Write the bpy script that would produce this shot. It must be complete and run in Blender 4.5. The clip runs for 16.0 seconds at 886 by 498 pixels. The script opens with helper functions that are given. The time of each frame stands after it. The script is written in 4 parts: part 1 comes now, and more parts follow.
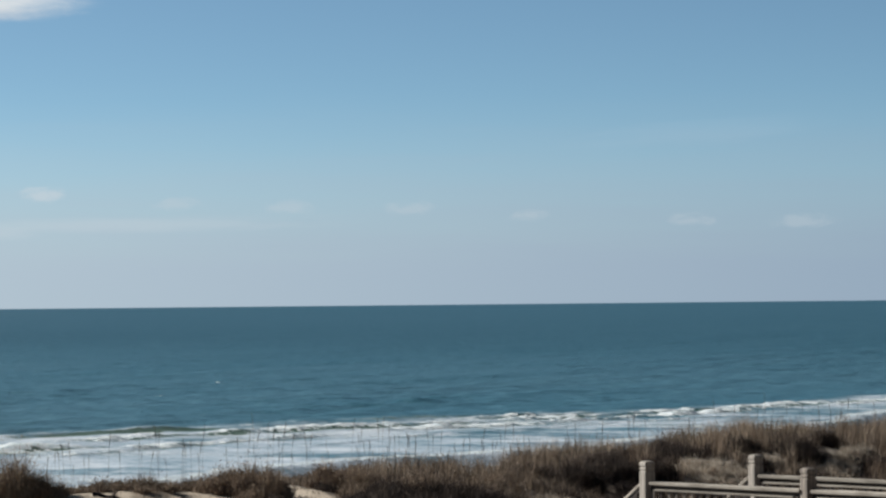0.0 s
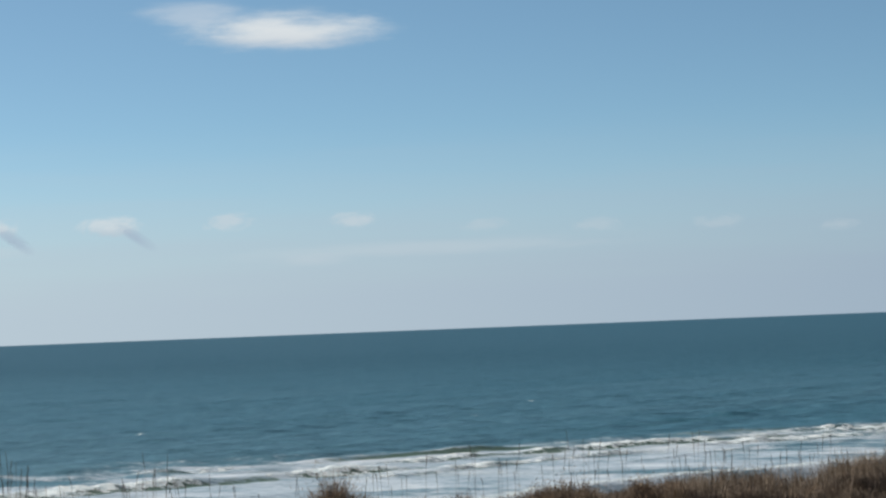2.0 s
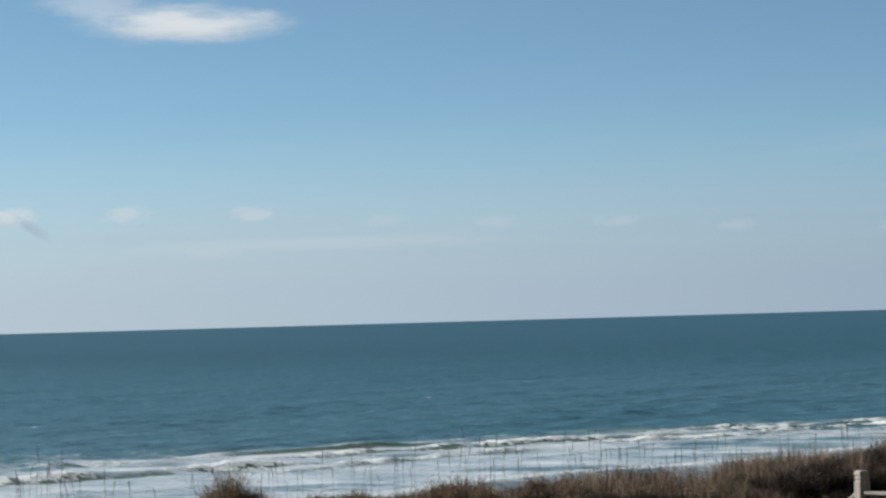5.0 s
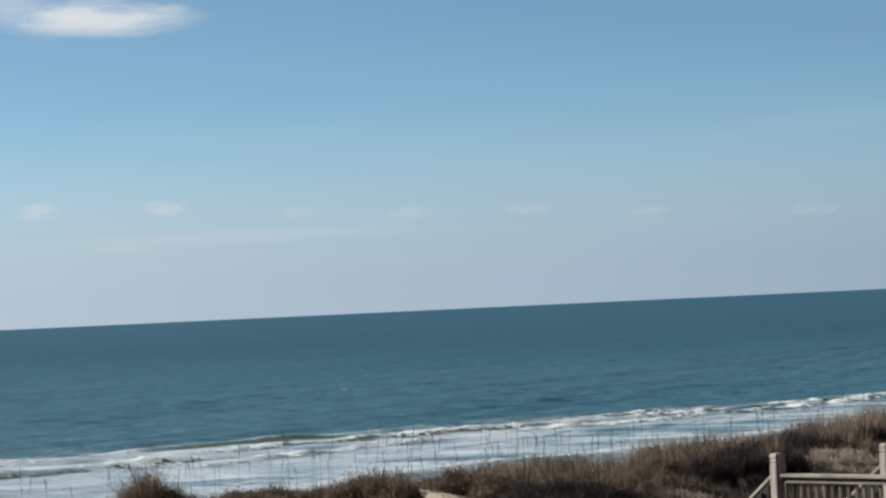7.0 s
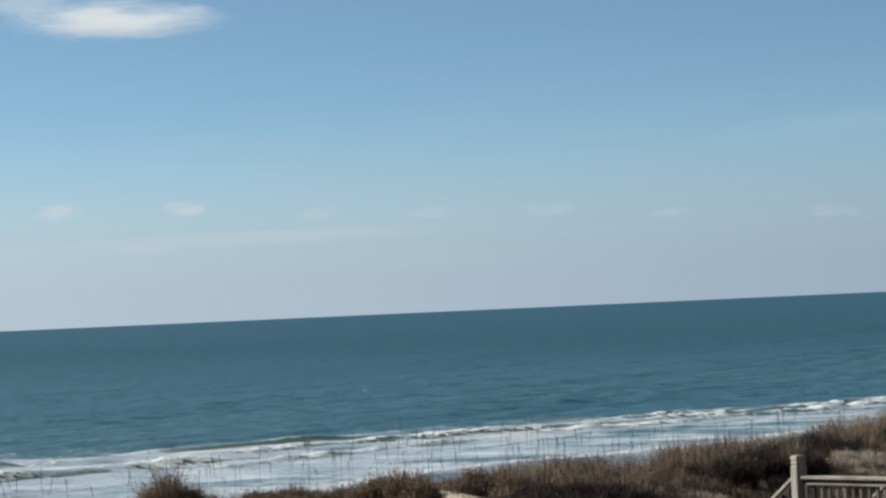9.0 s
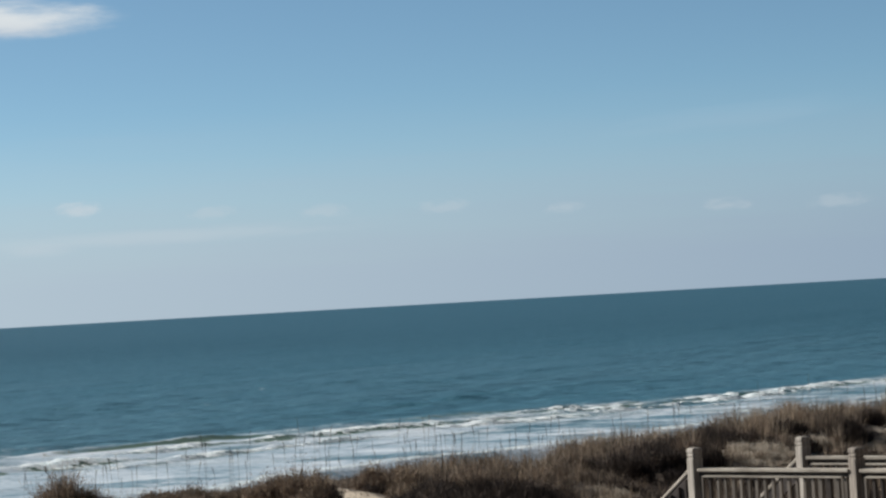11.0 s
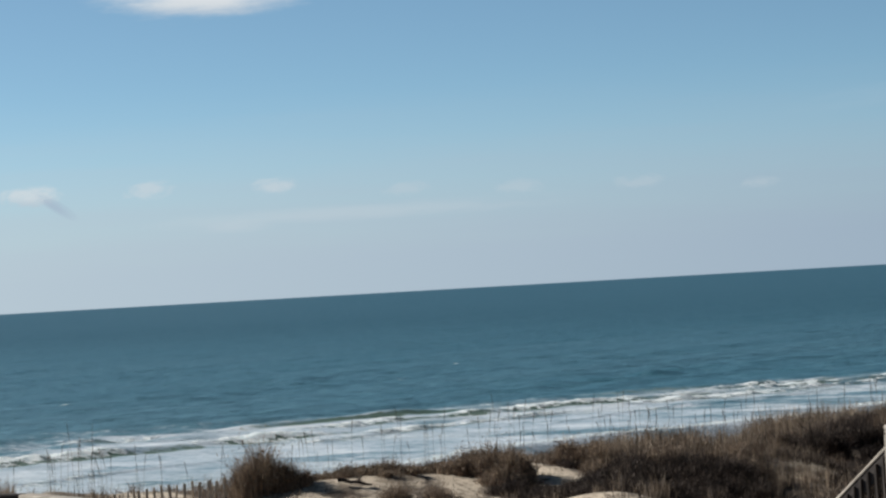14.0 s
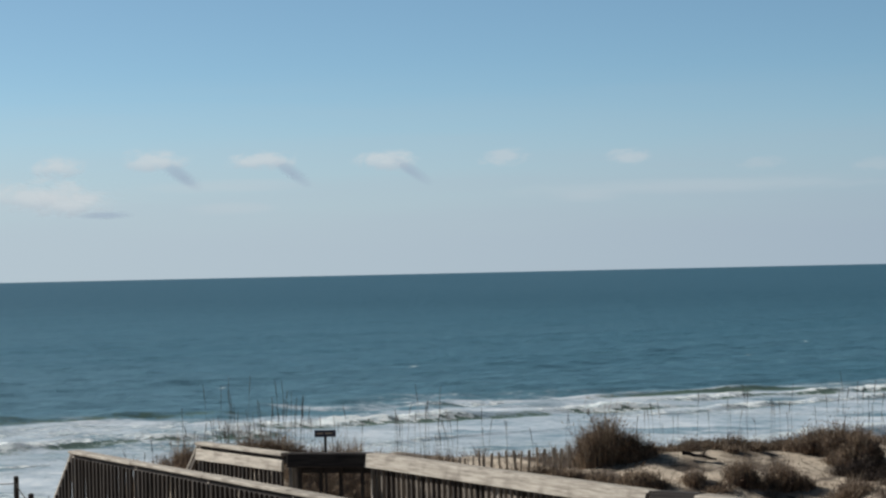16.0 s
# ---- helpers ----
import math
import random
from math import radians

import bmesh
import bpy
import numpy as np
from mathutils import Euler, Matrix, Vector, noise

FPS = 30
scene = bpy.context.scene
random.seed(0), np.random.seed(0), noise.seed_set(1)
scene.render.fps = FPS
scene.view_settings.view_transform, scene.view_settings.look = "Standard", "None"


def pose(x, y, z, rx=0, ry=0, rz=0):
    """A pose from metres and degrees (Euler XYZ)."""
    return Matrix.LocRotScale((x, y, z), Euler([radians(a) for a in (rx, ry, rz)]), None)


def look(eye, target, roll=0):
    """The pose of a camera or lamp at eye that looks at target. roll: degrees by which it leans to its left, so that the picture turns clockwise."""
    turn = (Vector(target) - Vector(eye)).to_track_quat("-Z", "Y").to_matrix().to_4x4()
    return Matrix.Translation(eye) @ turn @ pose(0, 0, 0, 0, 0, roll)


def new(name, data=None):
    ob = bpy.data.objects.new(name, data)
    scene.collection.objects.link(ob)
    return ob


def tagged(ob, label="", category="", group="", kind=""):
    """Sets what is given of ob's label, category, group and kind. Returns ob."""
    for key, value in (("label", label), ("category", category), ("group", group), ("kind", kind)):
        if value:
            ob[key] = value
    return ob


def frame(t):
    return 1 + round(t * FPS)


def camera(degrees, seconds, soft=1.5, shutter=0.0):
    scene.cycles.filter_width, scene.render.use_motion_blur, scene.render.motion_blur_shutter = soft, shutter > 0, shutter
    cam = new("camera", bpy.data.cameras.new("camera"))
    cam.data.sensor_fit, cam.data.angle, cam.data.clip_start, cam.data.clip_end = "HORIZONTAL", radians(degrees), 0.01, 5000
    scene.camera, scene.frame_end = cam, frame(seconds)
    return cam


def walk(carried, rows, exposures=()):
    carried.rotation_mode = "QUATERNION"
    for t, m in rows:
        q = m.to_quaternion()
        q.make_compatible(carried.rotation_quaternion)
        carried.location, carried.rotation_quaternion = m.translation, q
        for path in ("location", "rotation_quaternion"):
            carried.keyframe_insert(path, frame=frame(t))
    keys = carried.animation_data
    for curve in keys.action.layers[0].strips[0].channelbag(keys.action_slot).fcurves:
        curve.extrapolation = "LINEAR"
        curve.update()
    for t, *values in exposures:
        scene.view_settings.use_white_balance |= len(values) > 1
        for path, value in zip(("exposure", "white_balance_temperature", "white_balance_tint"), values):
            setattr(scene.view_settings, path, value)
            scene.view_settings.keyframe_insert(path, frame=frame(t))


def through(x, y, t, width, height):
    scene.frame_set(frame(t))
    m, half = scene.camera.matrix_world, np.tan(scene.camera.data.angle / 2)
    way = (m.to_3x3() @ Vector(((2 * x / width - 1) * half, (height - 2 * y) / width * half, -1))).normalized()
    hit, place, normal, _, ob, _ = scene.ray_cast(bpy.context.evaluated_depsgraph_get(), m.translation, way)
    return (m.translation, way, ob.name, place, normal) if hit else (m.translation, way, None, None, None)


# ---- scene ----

# ---------------------------------------------------------------- camera
EYE = Vector((0.0, 0.0, 7.0))
cam = camera(19.16, 16.0, soft=2.4)
# seconds, heading to the left of +y, tilt up, lean to the left, in degrees
PATH = [
    (0.0, 0.000, 1.138, -0.579),
    (0.5, 0.754, 1.680, -1.101),
    (1.0, 1.631, 1.202, -2.421),
    (1.5, 3.937, 1.622, -2.868),
    (2.0, 6.727, 1.669, -2.222),
    (2.5, 8.381, 0.908, -1.876),
    (3.0, 9.207, 0.798, -1.816),
    (3.5, 9.053, 1.032, -1.866),
    (4.0, 7.527, 1.292, -1.942),
    (4.5, 5.701, 1.698, -1.643),
    (5.0, 4.519, 1.513, -1.594),
    (5.2, 4.030, 1.296, -1.698),
    (7.3, 2.624, 1.240, -2.698),
    (7.5, 2.750, 1.267, -2.638),
    (8.0, 3.077, 1.250, -2.489),
    (8.5, 3.263, 1.325, -2.431),
    (9.0, 3.090, 1.285, -2.575),
    (9.5, 2.557, 0.887, -2.650),
    (10.0, 1.769, 0.731, -2.58),
    (10.2, 1.464, 0.803, -2.612),
    (12.3, 0.338, 1.211, -3.892),
    (12.5, 0.661, 1.159, -3.827),
    (13.0, 1.788, 0.918, -3.744),
    (13.5, 3.015, 0.738, -3.568),
    (14.0, 5.066, 0.801, -3.259),
    (14.5, 8.357, 1.095, -2.526),
    (15.0, 10.954, 1.508, -1.678),
    (15.5, 12.095, 1.174, -1.266),
    (16.0, 12.750, 0.453, -1.246),
]


def aim(heading, tilt):
    h, e = radians(heading), radians(tilt)
    return Vector((-math.sin(h) * math.cos(e), math.cos(h) * math.cos(e), math.sin(e)))


walk(cam, [(t, look(EYE, EYE + 100 * aim(h, e), roll)) for t, h, e, roll in PATH],
     [(0.0, 0.4), (14.5, 0.4), (15.0, 0.4), (15.5, 0.25), (16.0, 0.27)])

# ---------------------------------------------------------------- light
SUN_WAY = Vector((-0.94, 0.342, 0.0)).normalized()
SUN_HEIGHT = radians(28)

world = bpy.data.worlds.new("daylight")
scene.world = world
world.use_nodes = True
wn, wl = world.node_tree.nodes, world.node_tree.links
wn.clear()
w_out = wn.new("ShaderNodeOutputWorld")
w_bg = wn.new("ShaderNodeBackground")
w_bg.inputs["Strength"].default_value = 0.089
w_sky = wn.new("ShaderNodeTexSky")
w_sky.sky_type = "NISHITA"
w_sky.sun_disc = False
w_sky.sun_elevation = SUN_HEIGHT
w_sky.sun_rotation = math.atan2(SUN_WAY.x, SUN_WAY.y)
w_sky.air_density, w_sky.dust_density, w_sky.ozone_density = 1.0, 0.5, 3.0
w_tc = wn.new("ShaderNodeTexCoord")
# the blue comes down close to the sea on this clear winter day: heights are stretched before the sky is read
w_mul = wn.new("ShaderNodeVectorMath")
w_mul.operation = "MULTIPLY"
w_mul.inputs[1].default_value = (1, 1, 2.3)
w_add = wn.new("ShaderNodeVectorMath")
w_add.operation = "ADD"
w_add.inputs[1].default_value = (0, 0, 0.03)
w_max = wn.new("ShaderNodeVectorMath")
w_max.operation = "MAXIMUM"
w_max.inputs[1].default_value = (-1, -1, 0.012)
w_nor = wn.new("ShaderNodeVectorMath")
w_nor.operation = "NORMALIZE"
wl.new(w_tc.outputs["Generated"], w_mul.inputs[0])
wl.new(w_mul.outputs[0], w_add.inputs[0])
wl.new(w_add.outputs[0], w_max.inputs[0])
wl.new(w_max.outputs[0], w_nor.inputs[0])
wl.new(w_nor.outputs[0], w_sky.inputs["Vector"])
# a low bank of grey-lilac sea haze
w_sep = wn.new("ShaderNodeSeparateXYZ")
wl.new(w_tc.outputs["Generated"], w_sep.inputs[0])
w_noise = wn.new("ShaderNodeTexNoise")
w_noise.inputs["Scale"].default_value = 9.0
w_noise.inputs["Detail"].default_value = 4.0
w_st = wn.new("ShaderNodeVectorMath")
w_st.operation = "MULTIPLY"
w_st.inputs[1].default_value = (1, 1, 14)
wl.new(w_tc.outputs["Generated"], w_st.inputs[0])
wl.new(w_st.outputs[0], w_noise.inputs["Vector"])
w_n2 = wn.new("ShaderNodeMath")
w_n2.operation = "MULTIPLY_ADD"
w_n2.inputs[1].default_value = -0.016
wl.new(w_noise.outputs["Fac"], w_n2.inputs[0])
wl.new(w_sep.outputs["Z"], w_n2.inputs[2])
w_ramp = wn.new("ShaderNodeMapRange")
w_ramp.interpolation_type = "SMOOTHSTEP"
w_ramp.inputs["From Min"].default_value = 0.0
w_ramp.inputs["From Max"].default_value = 0.074
w_ramp.inputs["To Min"].default_value = 0.97
w_ramp.inputs["To Max"].default_value = 0.0
wl.new(w_n2.outputs[0], w_ramp.inputs["Value"])
w_mix = wn.new("ShaderNodeMix")
w_mix.data_type = "RGBA"
# the haze is brightest below the sun
w_dot = wn.new("ShaderNodeVectorMath")
w_dot.operation = "DOT_PRODUCT"
w_dot.inputs[1].default_value = SUN_WAY
wl.new(w_tc.outputs["Generated"], w_dot.inputs[0])
w_side = wn.new("ShaderNodeMapRange")
w_side.interpolation_type = "SMOOTHSTEP"
w_side.inputs["From Min"].default_value = -0.15
w_side.inputs["From Max"].default_value = 0.90
wl.new(w_dot.outputs["Value"], w_side.inputs["Value"])
w_haze = wn.new("ShaderNodeMix")
w_haze.data_type = "RGBA"
w_haze.inputs["A"].default_value = (2.00, 2.78, 3.84, 1)
w_haze.inputs["B"].default_value = (4.54, 5.41, 6.04, 1)
wl.new(w_side.outputs["Result"], w_haze.inputs["Factor"])
wl.new(w_haze.outputs["Result"], w_mix.inputs["B"])
wl.new(w_ramp.outputs["Result"], w_mix.inputs["Factor"])
w_tint = wn.new("ShaderNodeMix")
w_tint.data_type, w_tint.blend_type = "RGBA", "MULTIPLY"
w_tint.inputs["Factor"].default_value = 1.0
w_tint.inputs["B"].default_value = (0.92, 1.04, 0.96, 1)
wl.new(w_sky.outputs["Color"], w_tint.inputs["A"])
# the clear winter sky is deep blue overhead
w_up = wn.new("ShaderNodeMapRange")
w_up.interpolation_type = "SMOOTHSTEP"
for key, v in (("From Min", 0.16), ("From Max", 0.55), ("To Min", 1.0), ("To Max", 0.26)):
    w_up.inputs[key].default_value = v
wl.new(w_sep.outputs["Z"], w_up.inputs["Value"])
w_dim = wn.new("ShaderNodeVectorMath")
w_dim.operation = "SCALE"
wl.new(w_tint.outputs["Result"], w_dim.inputs[0])
wl.new(w_up.outputs["Result"], w_dim.inputs["Scale"])
wl.new(w_dim.outputs[0], w_mix.inputs["A"])
# and deepest on the side away from the sun
w_back = wn.new("ShaderNodeMapRange")
w_back.interpolation_type = "SMOOTHSTEP"
for key, v in (("From Min", 0.12), ("From Max", -0.9), ("To Min", 1.0), ("To Max", 0.62)):
    w_back.inputs[key].default_value = v
wl.new(w_dot.outputs["Value"], w_back.inputs["Value"])
w_deep = wn.new("ShaderNodeVectorMath")
w_deep.operation = "SCALE"
wl.new(w_mix.outputs["Result"], w_deep.inputs[0])
wl.new(w_back.outputs["Result"], w_deep.inputs["Scale"])
wl.new(w_deep.outputs[0], w_bg.inputs["Color"])
wl.new(w_bg.outputs[0], w_out.inputs["Surface"])

sun = new("sun", bpy.data.lights.new("sun", "SUN"))
sun.data.energy = 5.0
sun.data.angle = radians(0.55)
sun.data.color = (1.0, 0.955, 0.89)
sun_way = SUN_WAY * math.cos(SUN_HEIGHT) + Vector((0, 0, math.sin(SUN_HEIGHT)))
sun.matrix_world = look(sun_way * 60, (0, 0, 0))


# ---------------------------------------------------------------- materials
class Nodes:
    """A small material writer."""

    def __init__(self, name):
        self.mat = bpy.data.materials.new(name)
        self.mat.use_nodes = True
        self.tree = self.mat.node_tree
        self.tree.nodes.clear()
        self.out = self.tree.nodes.new("ShaderNodeOutputMaterial")

    def add(self, kind, **values):
        node = self.tree.nodes.new(kind)
        for key, value in values.items():
            node.inputs[key.replace("_", " ")].default_value = value
        return node

    def join(self, a, b):
        self.tree.links.new(a, b)

    def coords(self, which="Object", scale=(1, 1, 1)):
        tc = self.tree.nodes.new("ShaderNodeTexCoord")
        mp = self.tree.nodes.new("ShaderNodeMapping")
        mp.inputs["Scale"].default_value = scale
        self.join(tc.outputs[which], mp.inputs["Vector"])
        return mp.outputs["Vector"]

    def noise(self, vec, scale, detail=4.0, rough=0.55):
        n = self.add("ShaderNodeTexNoise", Scale=scale, Detail=detail, Roughness=rough)
        self.join(vec, n.inputs["Vector"])
        return n.outputs["Fac"]

    def ramp(self, fac, stops):
        r = self.tree.nodes.new("ShaderNodeValToRGB")
        els = r.color_ramp.elements
        while len(els) < len(stops):
            els.new(0.5)
        for el, (at, col) in zip(els, stops):
            el.position, el.color = at, (*col, 1)
        self.join(fac, r.inputs["Fac"])
        return r.outputs["Color"]

    def mix(self, fac, a, b, blend="MIX"):
        m = self.tree.nodes.new("ShaderNodeMix")
        m.data_type, m.blend_type = "RGBA", blend
        for value, slot in ((fac, "Factor"), (a, "A"), (b, "B")):
            if isinstance(value, (int, float)):
                m.inputs[slot].default_value = value
            elif isinstance(value, tuple):
                m.inputs[slot].default_value = (*value, 1)
            else:
                self.join(value, m.inputs[slot])
        return m.outputs["Result"]

    def math(self, op, a, b=0.0, c=0.0):
        m = self.tree.nodes.new("ShaderNodeMath")
        m.operation = op
        for i, value in enumerate((a, b, c)):
            if isinstance(value, (int, float)):
                m.inputs[i].default_value = value
            else:
                self.join(value, m.inputs[i])
        return m.outputs[0]

    def band(self, value, lo, hi, to_lo=0.0, to_hi=1.0):
        m = self.tree.nodes.new("ShaderNodeMapRange")
        m.interpolation_type = "SMOOTHSTEP"
        self.join(value, m.inputs["Value"])
        for key, v in (("From Min", lo), ("From Max", hi), ("To Min", to_lo), ("To Max", to_hi)):
            m.inputs[key].default_value = v
        return m.outputs["Result"]

    def bump(self, height, strength, distance=0.02):
        b = self.add("ShaderNodeBump", Strength=strength, Distance=distance)
        self.join(height, b.inputs["Height"])
        return b.outputs["Normal"]

    def surface(self, color, rough, normal=None, **more):
        p = self.add("ShaderNodeBsdfPrincipled", **more)
        for value, slot in ((color, "Base Color"), (rough, "Roughness")):
            if isinstance(value, tuple):
                p.inputs[slot].default_value = (*value, 1)
            elif isinstance(value, (int, float)):
                p.inputs[slot].default_value = value
            else:
                self.join(value, p.inputs[slot])
        if normal is not None:
            self.join(normal, p.inputs["Normal"])
        self.join(p.outputs[0], self.out.inputs["Surface"])
        return self.mat


def wood_material(name, dark, mid, light, along):
    """Silvered outdoor timber with grain along one axis of the piece, checks and stains."""
    n = Nodes(name)
    scale = [14.0, 14.0, 14.0]
    scale[along] = 0.9
    grain = n.noise(n.coords("Object", scale), 3.0, 5.0, 0.65)
    stain = n.noise(n.coords("Object"), 2.3, 3.0)
    info = n.tree.nodes.new("ShaderNodeObjectInfo")
    col = n.ramp(grain, [(0.28, dark), (0.5, mid), (0.72, light)])
    col = n.mix(n.band(stain, 0.52, 0.72, 0.0, 0.55), col, dark)
    tone = n.band(info.outputs["Random"], 0.0, 1.0, 0.7, 1.12)
    shade = n.add("ShaderNodeHueSaturation")
    n.join(tone, shade.inputs["Value"])
    n.join(col, shade.inputs["Color"])
    return n.surface(shade.outputs["Color"], 0.92, n.bump(grain, 0.35, 0.004), Specular_IOR_Level=0.2)


def sand_material():
    n = Nodes("dune_sand")
    vec = n.coords("Object")
    ripple = n.noise(vec, 3.5, 5.0)
    wide = n.noise(vec, 0.35, 4.0)
    litter = n.noise(vec, 6.0, 5.0, 0.7)
    col = n.ramp(wide, [(0.3, (0.52, 0.435, 0.335)), (0.7, (0.67, 0.585, 0.465))])
    col = n.mix(n.band(litter, 0.50, 0.62, 0.0, 0.75), col, (0.14, 0.105, 0.072))
    col = n.mix(n.band(n.noise(vec, 1.6, 4.0, 0.6), 0.52, 0.64, 0.0, 0.65), col, (0.19, 0.145, 0.10))
    thatch = n.tree.nodes.new("ShaderNodeAttribute")
    thatch.attribute_name = "thatch"
    straw = n.ramp(n.noise(vec, 9.0, 5.0, 0.7), [(0.3, (0.045, 0.034, 0.027)), (0.7, (0.13, 0.095, 0.066))])
    col = n.mix(n.band(n.math("ADD", thatch.outputs["Fac"], n.math("MULTIPLY_ADD", litter, 0.5, -0.25)), 0.25, 0.6), col, straw)
    # wet, smooth sand towards the water
    sep = n.tree.nodes.new("ShaderNodeSeparateXYZ")
    n.join(vec, sep.inputs[0])
    wet = n.math("ADD", sep.outputs["Z"], n.math("MULTIPLY", wide, 0.35))
    wet = n.band(wet, 0.55, 0.95, 1.0, 0.0)
    col = n.mix(wet, col, (0.30, 0.275, 0.24))
    rough = n.math("MULTIPLY_ADD", wet, -0.62, 0.93)
    return n.surface(col, rough, n.bump(ripple, 0.5, 0.03))


def sea_material():
    n = Nodes("sea_water")
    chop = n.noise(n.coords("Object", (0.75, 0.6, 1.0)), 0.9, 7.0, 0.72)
    swell = n.noise(n.coords("Object", (0.16, 1.0, 1.0)), 0.07, 4.0, 0.6)
    wide = n.noise(n.coords("Object", (0.4, 1.0, 1.0)), 0.012, 3.0)
    col = n.ramp(swell, [(0.3, (0.049, 0.143, 0.198)), (0.55, (0.066, 0.166, 0.226)), (0.75, (0.076, 0.182, 0.243))])
    col = n.mix(n.band(wide, 0.4, 0.65, 0.0, 0.4), col, (0.032, 0.128, 0.180))
    # clear deep water far out, sand-clouded water over the shallows
    place_in = n.tree.nodes.new("ShaderNodeSeparateXYZ")
    n.join(n.coords("Object"), place_in.inputs[0])
    col = n.mix(n.band(place_in.outputs["Y"], 250.0, 1600.0, 0.0, 0.5), col, (0.037, 0.136, 0.196))
    # paler towards the sun, darker away from it: brightness painted along the shore
    col = n.mix(n.band(place_in.outputs["X"], 110.0, 420.0, 0.0, 0.82), col, (0.020, 0.081, 0.119))
    col = n.mix(n.band(place_in.outputs["X"], 150.0, 50.0, 0.0, 0.55), col, (0.092, 0.186, 0.247))
    shallow = n.math("MULTIPLY", n.band(place_in.outputs["Y"], 240.0, 95.0, 0.0, 0.45), n.band(place_in.outputs["X"], 150.0, 60.0))
    col = n.mix(shallow, col, (0.122, 0.244, 0.305))
    # small wind waves: light on their backs and shade in hollows, painted by noise
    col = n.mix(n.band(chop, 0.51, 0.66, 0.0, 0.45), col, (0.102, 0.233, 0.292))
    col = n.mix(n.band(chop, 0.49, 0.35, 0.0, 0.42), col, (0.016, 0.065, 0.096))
    # fine wind streaks, with the light and shade of ripples painted in
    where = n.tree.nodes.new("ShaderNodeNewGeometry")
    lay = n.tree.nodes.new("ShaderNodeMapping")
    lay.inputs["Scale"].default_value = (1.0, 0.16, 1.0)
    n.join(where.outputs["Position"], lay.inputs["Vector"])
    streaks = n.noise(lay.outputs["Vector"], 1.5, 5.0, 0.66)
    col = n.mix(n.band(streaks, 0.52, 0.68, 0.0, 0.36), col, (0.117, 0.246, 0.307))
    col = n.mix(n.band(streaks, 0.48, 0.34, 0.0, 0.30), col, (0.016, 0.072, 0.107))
    # water milky with bubbles, in soft clouds drawn out by the backwash
    milky = n.tree.nodes.new("ShaderNodeAttribute")
    milky.attribute_name = "milk"
    soft = n.noise(n.coords("Object", (0.8, 0.45, 1.0)), 0.30, 6.0, 0.62)
    grain = n.noise(n.coords("Object", (0.9, 0.6, 1.0)), 2.4, 6.0, 0.74)
    cloudy = n.math("ADD", n.math("MULTIPLY_ADD", soft, 0.9, -0.1), n.math("MULTIPLY_ADD", grain, 0.7, -0.25))
    pale = n.ramp(cloudy, [(0.26, (0.19, 0.275, 0.34)), (0.37, (0.29, 0.38, 0.455)), (0.46, (0.40, 0.49, 0.57)), (0.56, (0.55, 0.62, 0.685)), (0.70, (0.71, 0.755, 0.79))])
    thin = n.math("ADD", milky.outputs["Fac"], n.math("MULTIPLY_ADD", cloudy, 2.2, -1.05))
    col = n.mix(n.math("MULTIPLY", n.band(thin, 0.15, 0.75, 0.0, 0.95), n.band(milky.outputs["Fac"], 0.02, 0.25)), col, pale)
    # green light through the standing faces of the breakers
    face = n.tree.nodes.new("ShaderNodeAttribute")
    face.attribute_name = "green_face"
    stain = n.math("ADD", face.outputs["Fac"], n.math("MULTIPLY_ADD", grain, 2.4, -1.2))
    col = n.mix(n.band(stain, 0.2, 0.7, 0.0, 0.92), col, (0.060, 0.112, 0.082))
    # white tumbling crests
    foam = n.tree.nodes.new("ShaderNodeAttribute")
    foam.attribute_name = "foam"
    ragged = n.math("ADD", n.math("MULTIPLY_ADD", soft, 1.6, -0.50), n.math("MULTIPLY_ADD", grain, 5.0, -2.30))
    dabs = n.noise(n.coords("Object", (1.0, 0.5, 1.0)), 2.4, 4.0, 0.6)
    ragged = n.math("ADD", ragged, n.math("MULTIPLY_ADD", dabs, 2.2, -1.15))
    mask = n.band(n.math("SUBTRACT", foam.outputs["Fac"], ragged), -0.14, 0.16)
    mask = n.math("MULTIPLY", mask, n.band(foam.outputs["Fac"], 0.12, 0.34))
    froth = n.noise(n.coords("Object", (1.0, 0.6, 1.0)), 3.2, 5.0, 0.7)
    white = n.ramp(froth, [(0.34, (0.45, 0.56, 0.61)), (0.46, (0.70, 0.785, 0.81)), (0.60, (0.83, 0.88, 0.89))])
    col = n.mix(mask, col, white)
    rough = n.math("MULTIPLY_ADD", n.math("MAXIMUM", mask, milky.outputs["Fac"]), 0.4, 0.42)
    return n.surface(col, rough, n.bump(n.math("ADD", n.math("MULTIPLY", chop, n.math("MULTIPLY_ADD", milky.outputs["Fac"], -0.9, 1.0)), n.math("MULTIPLY", grain, n.math("MULTIPLY", mask, 0.9))), 0.8, 0.3), Specular_IOR_Level=0.28, IOR=1.33)


